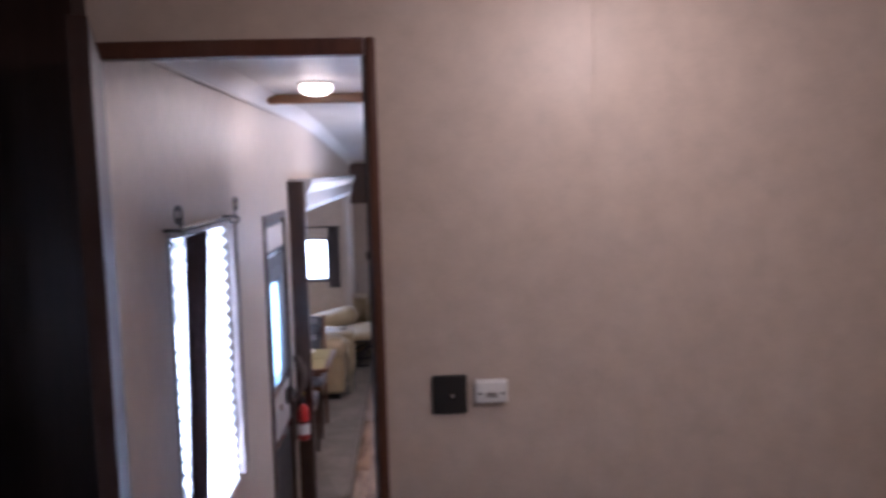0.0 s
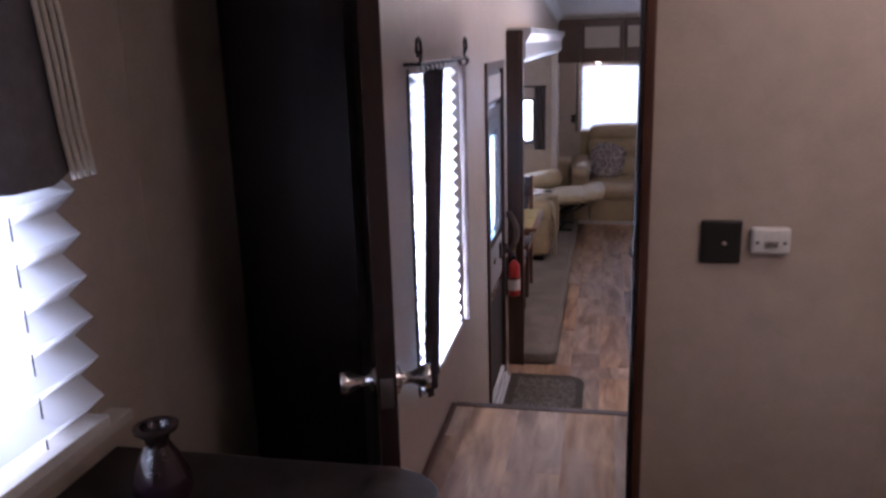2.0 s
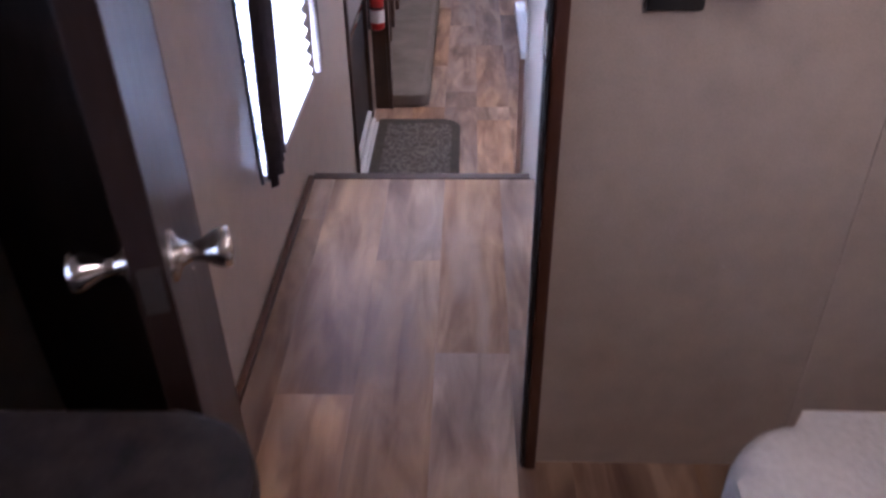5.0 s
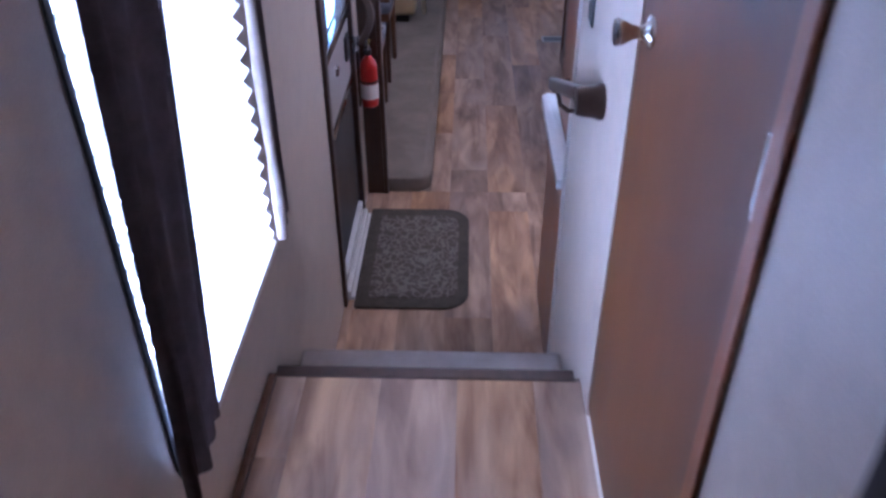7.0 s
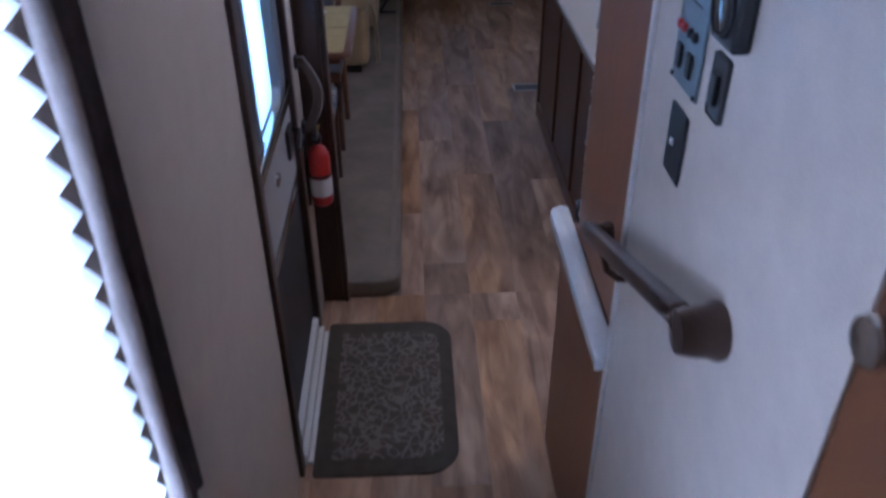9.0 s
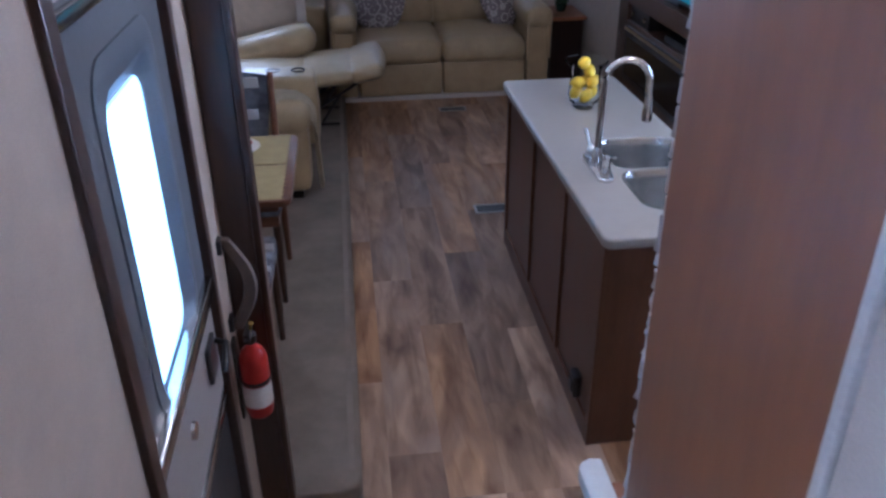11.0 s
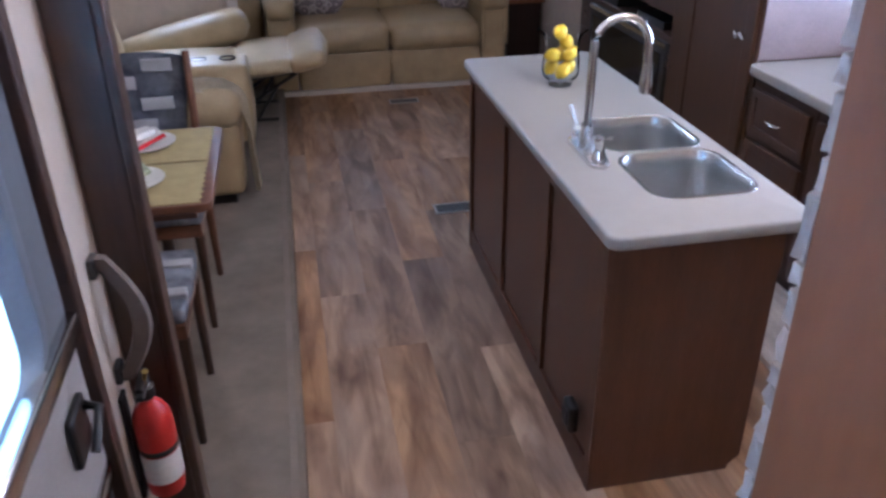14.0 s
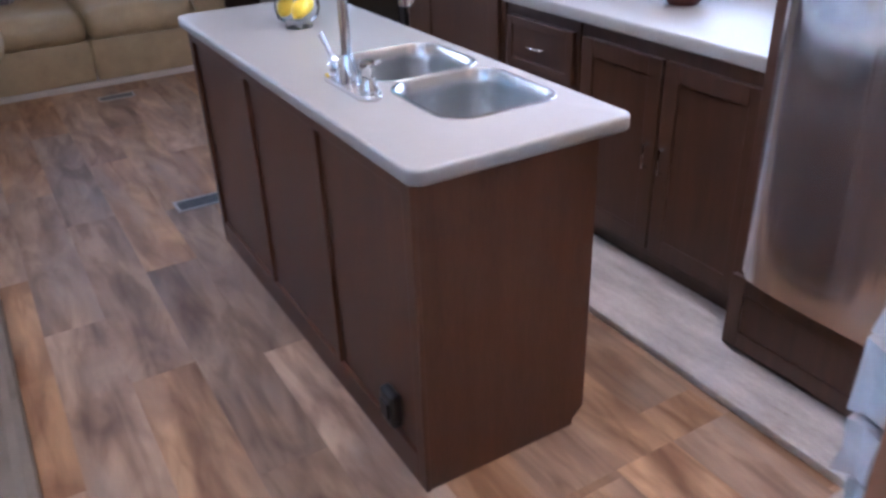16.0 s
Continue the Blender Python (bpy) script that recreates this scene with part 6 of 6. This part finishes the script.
prism(bm, rounded(CX - 0.045, 2.497, 5.855, 7.135, [0, 0.03, 0.0, 0]), 0.843, 0.885, 0.008)
part("surface", bm, M_TOP, wt, smooth=40)
bowl = thing("fruit_bowl", (2.18, 6.50, 0.885), "brown wooden bowl of fruit on the worktop", "bowl")
bm = bmesh.new()
lathe(bm, (2.18, 6.50, 0.885), [(0.05, 0), (0.055, 0.008), (0.10, 0.045), (0.122, 0.085), (0.124, 0.09), (0.116, 0.088), (0.09, 0.05), (0.04, 0.02)], 26)
part("dish", bm, mat("red_brown_wood_bowl", (0.10, 0.030, 0.018), 0.3, var=0.2), bowl, smooth=50)
for k, (dx, dy, dz, r, c, nm) in enumerate(((0.03, -0.03, 0.085, 0.04, (0.50, 0.02, 0.03), "apple"), (-0.03, 0.02, 0.085, 0.038, (0.55, 0.20, 0.18), "apple"), (0.0, -0.07, 0.085, 0.033, (0.62, 0.42, 0.03), "lemon"), (-0.045, -0.03, 0.08, 0.032, (0.50, 0.03, 0.04), "apple"))):
    f = thing(nm, (2.18 + dx, 6.50 + dy, 0.885 + dz), ("ripe red apple" if nm == "apple" else "yellow lemon") + " lying in the wooden bowl", "fruit", "fruit in the bowl")
    bm = bmesh.new()
    lathe(bm, (2.18 + dx, 6.50 + dy, 0.885 + dz), [(0.15 * r, -0.9 * r), (0.7 * r, -0.75 * r), (r, -0.05 * r), (0.9 * r, 0.5 * r), (0.5 * r, 0.86 * r), (0.1 * r, 0.78 * r)], 18)
    part("fruit", bm, mat(nm + "_skin_%d" % k, c, 0.3, var=0.2, scale=12), f, smooth=60)
ban = thing("banana", (2.17, 6.58, 0.96), "yellow banana resting on the bowl rim", "fruit", "fruit in the bowl")
bm = bmesh.new()
tube(bm, [(2.10, 6.60, 0.985), (2.13, 6.605, 0.972), (2.17, 6.60, 0.968), (2.21, 6.59, 0.975), (2.24, 6.575, 0.992)], [0.008, 0.017, 0.019, 0.016, 0.006], 10)
part("fruit", bm, M_LEMON, ban, smooth=60)

# mosaic backsplash: narrow mixed tiles
splash = thing("backsplash", (2.493, 6.5, 0.886), "mosaic tile backsplash in mixed grey, black and white strips", "backsplash")
part("grout", B(2.490, 2.4995, 5.9, 7.13, 0.886, 0.955), M_OFFW, splash)
part("grout", B(2.490, 2.4995, 7.05, 7.13, 0.956, 1.60), M_OFFW, splash)
TILES = [mat("tile_" + n, c, 0.12, var=0.05, bump=0.0) for n, c in (("black", (0.02, 0.02, 0.022)), ("white", (0.68, 0.68, 0.66)), ("grey", (0.22, 0.23, 0.25)), ("brown", (0.12, 0.075, 0.05)))]
rnd = random.Random(8)
cache = {}


def tile(y, z, w, h):
    i = rnd.randrange(4)
    if (i, w) not in cache:
        bm = B(-0.004, 0, 0, w - 0.002, 0, h - 0.002, 0.001, 1)
        me = bpy.data.meshes.new("tile")
        bmesh.ops.recalc_face_normals(bm, faces=bm.faces[:])
        bm.to_mesh(me)
        bm.free()
        me.materials.append(TILES[i])
        cache[(i, w)] = me
    ob = new("tile", cache[(i, w)])
    ob.location = Vector((2.4895, y, z)) - Vector((2.493, 6.5, 0.886))
    ob.parent = splash


z = 0.887
while z < 1.59:
    y = 5.92 if z < 0.94 else 7.052
    while y < 7.125:
        w = rnd.choice((0.03, 0.05, 0.08))
        w = w if y + w < 7.13 else 0.03
        if y + w < 7.135:
            tile(y, z, w, 0.0165)
        y += w
    z += 0.0165
window_x("window_kitchen", RX + 0.015, RX + 0.035, 5.70, 7.05, 0.955, 1.72, "kitchen window over the worktop")
bl = thing("window_blind", (2.485, 6.4, 0.98), "white horizontal slat blind in the kitchen window", "blind")
for i in range(30):
    z = 0.99 + 0.024 * i
    part("slat", B(-0.012, 0.012, 5.72, 7.03, -0.0006, 0.0006, m=pose(2.505, 0, z, 0, 28, 0)), M_WHITE, bl)
part("head_rail", B(2.49, 2.52, 5.72, 7.03, 1.695, 1.718), M_WHITE, bl)
part("bottom_rail", B(2.493, 2.517, 5.72, 7.03, 0.968, 0.978, 0.002), M_BLACK, bl)

# refrigerator with a wooden drawer front below
fr = thing("refrigerator", (2.1, 5.45, 0.03), "stainless steel refrigerator in a wooden surround", "refrigerator")
part("surround", B(1.80, 2.495, 5.04, 5.845, 0.031, 2.08, 0.003), M_CABD, fr, "dark wooden surround")
shaker(fr, 1.7995, 5.06, 5.83, 0.06, 0.285, "kick_panel", None, 0.05)
bm = bmesh.new()
outl = [(1.7985, 5.08)] + [(1.7985 - 0.055 * (1 - ((u - 0.5) * 2) ** 4) ** 0.5 - 0.0, 5.08 + 0.735 * u) for u in [i / 16 for i in range(17)]] + [(1.7985, 5.815)]
prism(bm, outl[1:-1] , 0.30, 1.30)
M_FRIDGE = mat("brushed_fridge_steel", (0.66, 0.66, 0.69), 0.16, 0.92, var=0.015, scale=3, bump=0.9, fine=4.5, stretch=(2.2, 2.2, 0.35))
part("lower_door", bm, M_FRIDGE, fr, "bowed steel door", 50)
bm = bmesh.new()
prism(bm, outl[1:-1], 1.31, 1.95)
part("upper_door", bm, M_FRIDGE, fr, "bowed steel door", 50)
bm = bmesh.new()
tube(bm, [(1.765, 5.13, 0.62), (1.705, 5.13, 0.66), (1.70, 5.13, 0.95), (1.705, 5.13, 1.22), (1.765, 5.13, 1.26)], 0.011, 10)
part("handle", bm, M_STEEL, fr, smooth=50)

# pantry and entertainment wall
pantry = thing("pantry_cabinet", (2.2, 7.47, 0.03), "tall brown wooden pantry cabinet beside the worktop", "cabinet")
part("body", B(CX, 2.495, 7.145, 7.80, 0.031, 2.10, 0.002), M_CABD, pantry)
shaker(pantry, CX - 0.0005, 7.17, 7.78, 0.10, 2.06, "door", None, 0.075, M_CABD)
bm = bmesh.new()
tube(bm, [(CX - 0.02, 7.235, 0.975), (CX - 0.045, 7.235, 0.975)], 0.007, 8)
tube(bm, [(CX - 0.048, 7.20, 0.965), (CX - 0.05, 7.225, 0.985), (CX - 0.05, 7.25, 0.965), (CX - 0.048, 7.275, 0.985)], [0.006, 0.011, 0.011, 0.006], 8)
part("twist_handle", bm, M_CHROME, pantry, "bright metal turn handle", 50)
part("side_panel", B(CX, 2.495, 7.138, 7.1445, 0.89, 2.10), mat("glossy_side_panel", (0.26, 0.20, 0.20), 0.15, var=0.08, bump=0.0), pantry, "glossy greyish side panel")
ent = thing("entertainment_unit", (2.2, 8.5, 0.03), "brown wooden entertainment wall unit with open shelves", "wall unit")
EY0, EY1 = 7.805, 9.26
part("back_panel", B(CX + 0.30, 2.495, EY0, EY1, 0.031, 2.10), M_CABD, ent)
for a, b in ((EY0, EY0 + 0.14), (EY1 - 0.18, EY1)):
    part("stile", B(CX, CX + 0.2995, a, b, 0.031, 2.10, 0.002), M_CABD, ent)
for a, b in ((0.031, 0.40), (0.765, 0.795), (0.905, 1.02), (1.86, 2.10)):
    part("shelf", B(CX + 0.002, CX + 0.2995, EY0 + 0.1405, EY1 - 0.1805, a, b, 0.002), M_CABD, ent)
for y, z in ((EY0 + 0.10, 0.69), (EY1 - 0.14, 0.69), (EY0 + 0.10, 1.06)):
    bm = bmesh.new()
    tube(bm, [(CX - 0.001, y, z - 0.03), (CX - 0.02, y, z - 0.028), (CX - 0.022, y, z), (CX - 0.02, y, z + 0.028), (CX - 0.001, y, z + 0.03)], 0.006, 8)
    part("handle", bm, M_CHROME, ent, "bright metal pull", 50)
M_FGLASS = mat("black_glass", (0.008, 0.008, 0.010), 0.12, var=0.05, bump=0.0, spec=0.3)
fire = thing("electric_fireplace", (1.95, 8.5, 0.402), "black electric fireplace insert in the wall unit", "fireplace")
part("frame", B(CX - 0.012, CX + 0.29, EY0 + 0.16, EY1 - 0.20, 0.402, 0.763, 0.004), M_BLACK, fire)
part("trim_bar", B(CX - 0.018, CX - 0.0125, EY0 + 0.16, EY1 - 0.20, 0.735, 0.760, 0.002), M_STEEL, fire, "steel trim bar")
part("glass", B(CX - 0.016, CX - 0.0125, EY0 + 0.21, EY1 - 0.25, 0.44, 0.70, 0.001), M_FGLASS, fire, "dark glass front")
st = thing("stereo", (2.0, 8.95, 0.796), "black car-style stereo unit on the open shelf", "stereo")
part("case", B(CX + 0.02, CX + 0.25, 8.72, 9.06, 0.796, 0.90, 0.004), M_BLACK, st)
for y in (8.78, 9.0):
    bm = bmesh.new()
    lathe(bm, (CX + 0.0195, y, 0.85), [(0.018, 0), (0.016, -0.012), (0.002, -0.013)], 14, "x")
    part("knob", bm, M_CHROME, st, smooth=50)
pl = thing("disc_player", (2.05, 8.3, 0.796), "slim black disc player on the open shelf", "player")
part("case", B(CX + 0.03, CX + 0.26, 8.10, 8.45, 0.796, 0.838, 0.004), M_BLACK, pl)
tv = thing("television", (2.0, 8.5, 1.021), "black television with a lit turquoise picture", "television")
part("bezel", B(CX + 0.04, CX + 0.075, EY0 + 0.17, EY1 - 0.21, 1.05, 1.68, 0.006), M_BLACK, tv)
part("screen", B(CX + 0.0365, CX + 0.0395, EY0 + 0.19, EY1 - 0.23, 1.075, 1.655), glowing("lit_tv_picture", (0.02, 0.20, 0.22), 0.5), tv, "lit turquoise screen")
part("stand", B(CX + 0.05, CX + 0.20, 8.35, 8.70, 1.021, 1.049, 0.004), M_BLACK, tv)
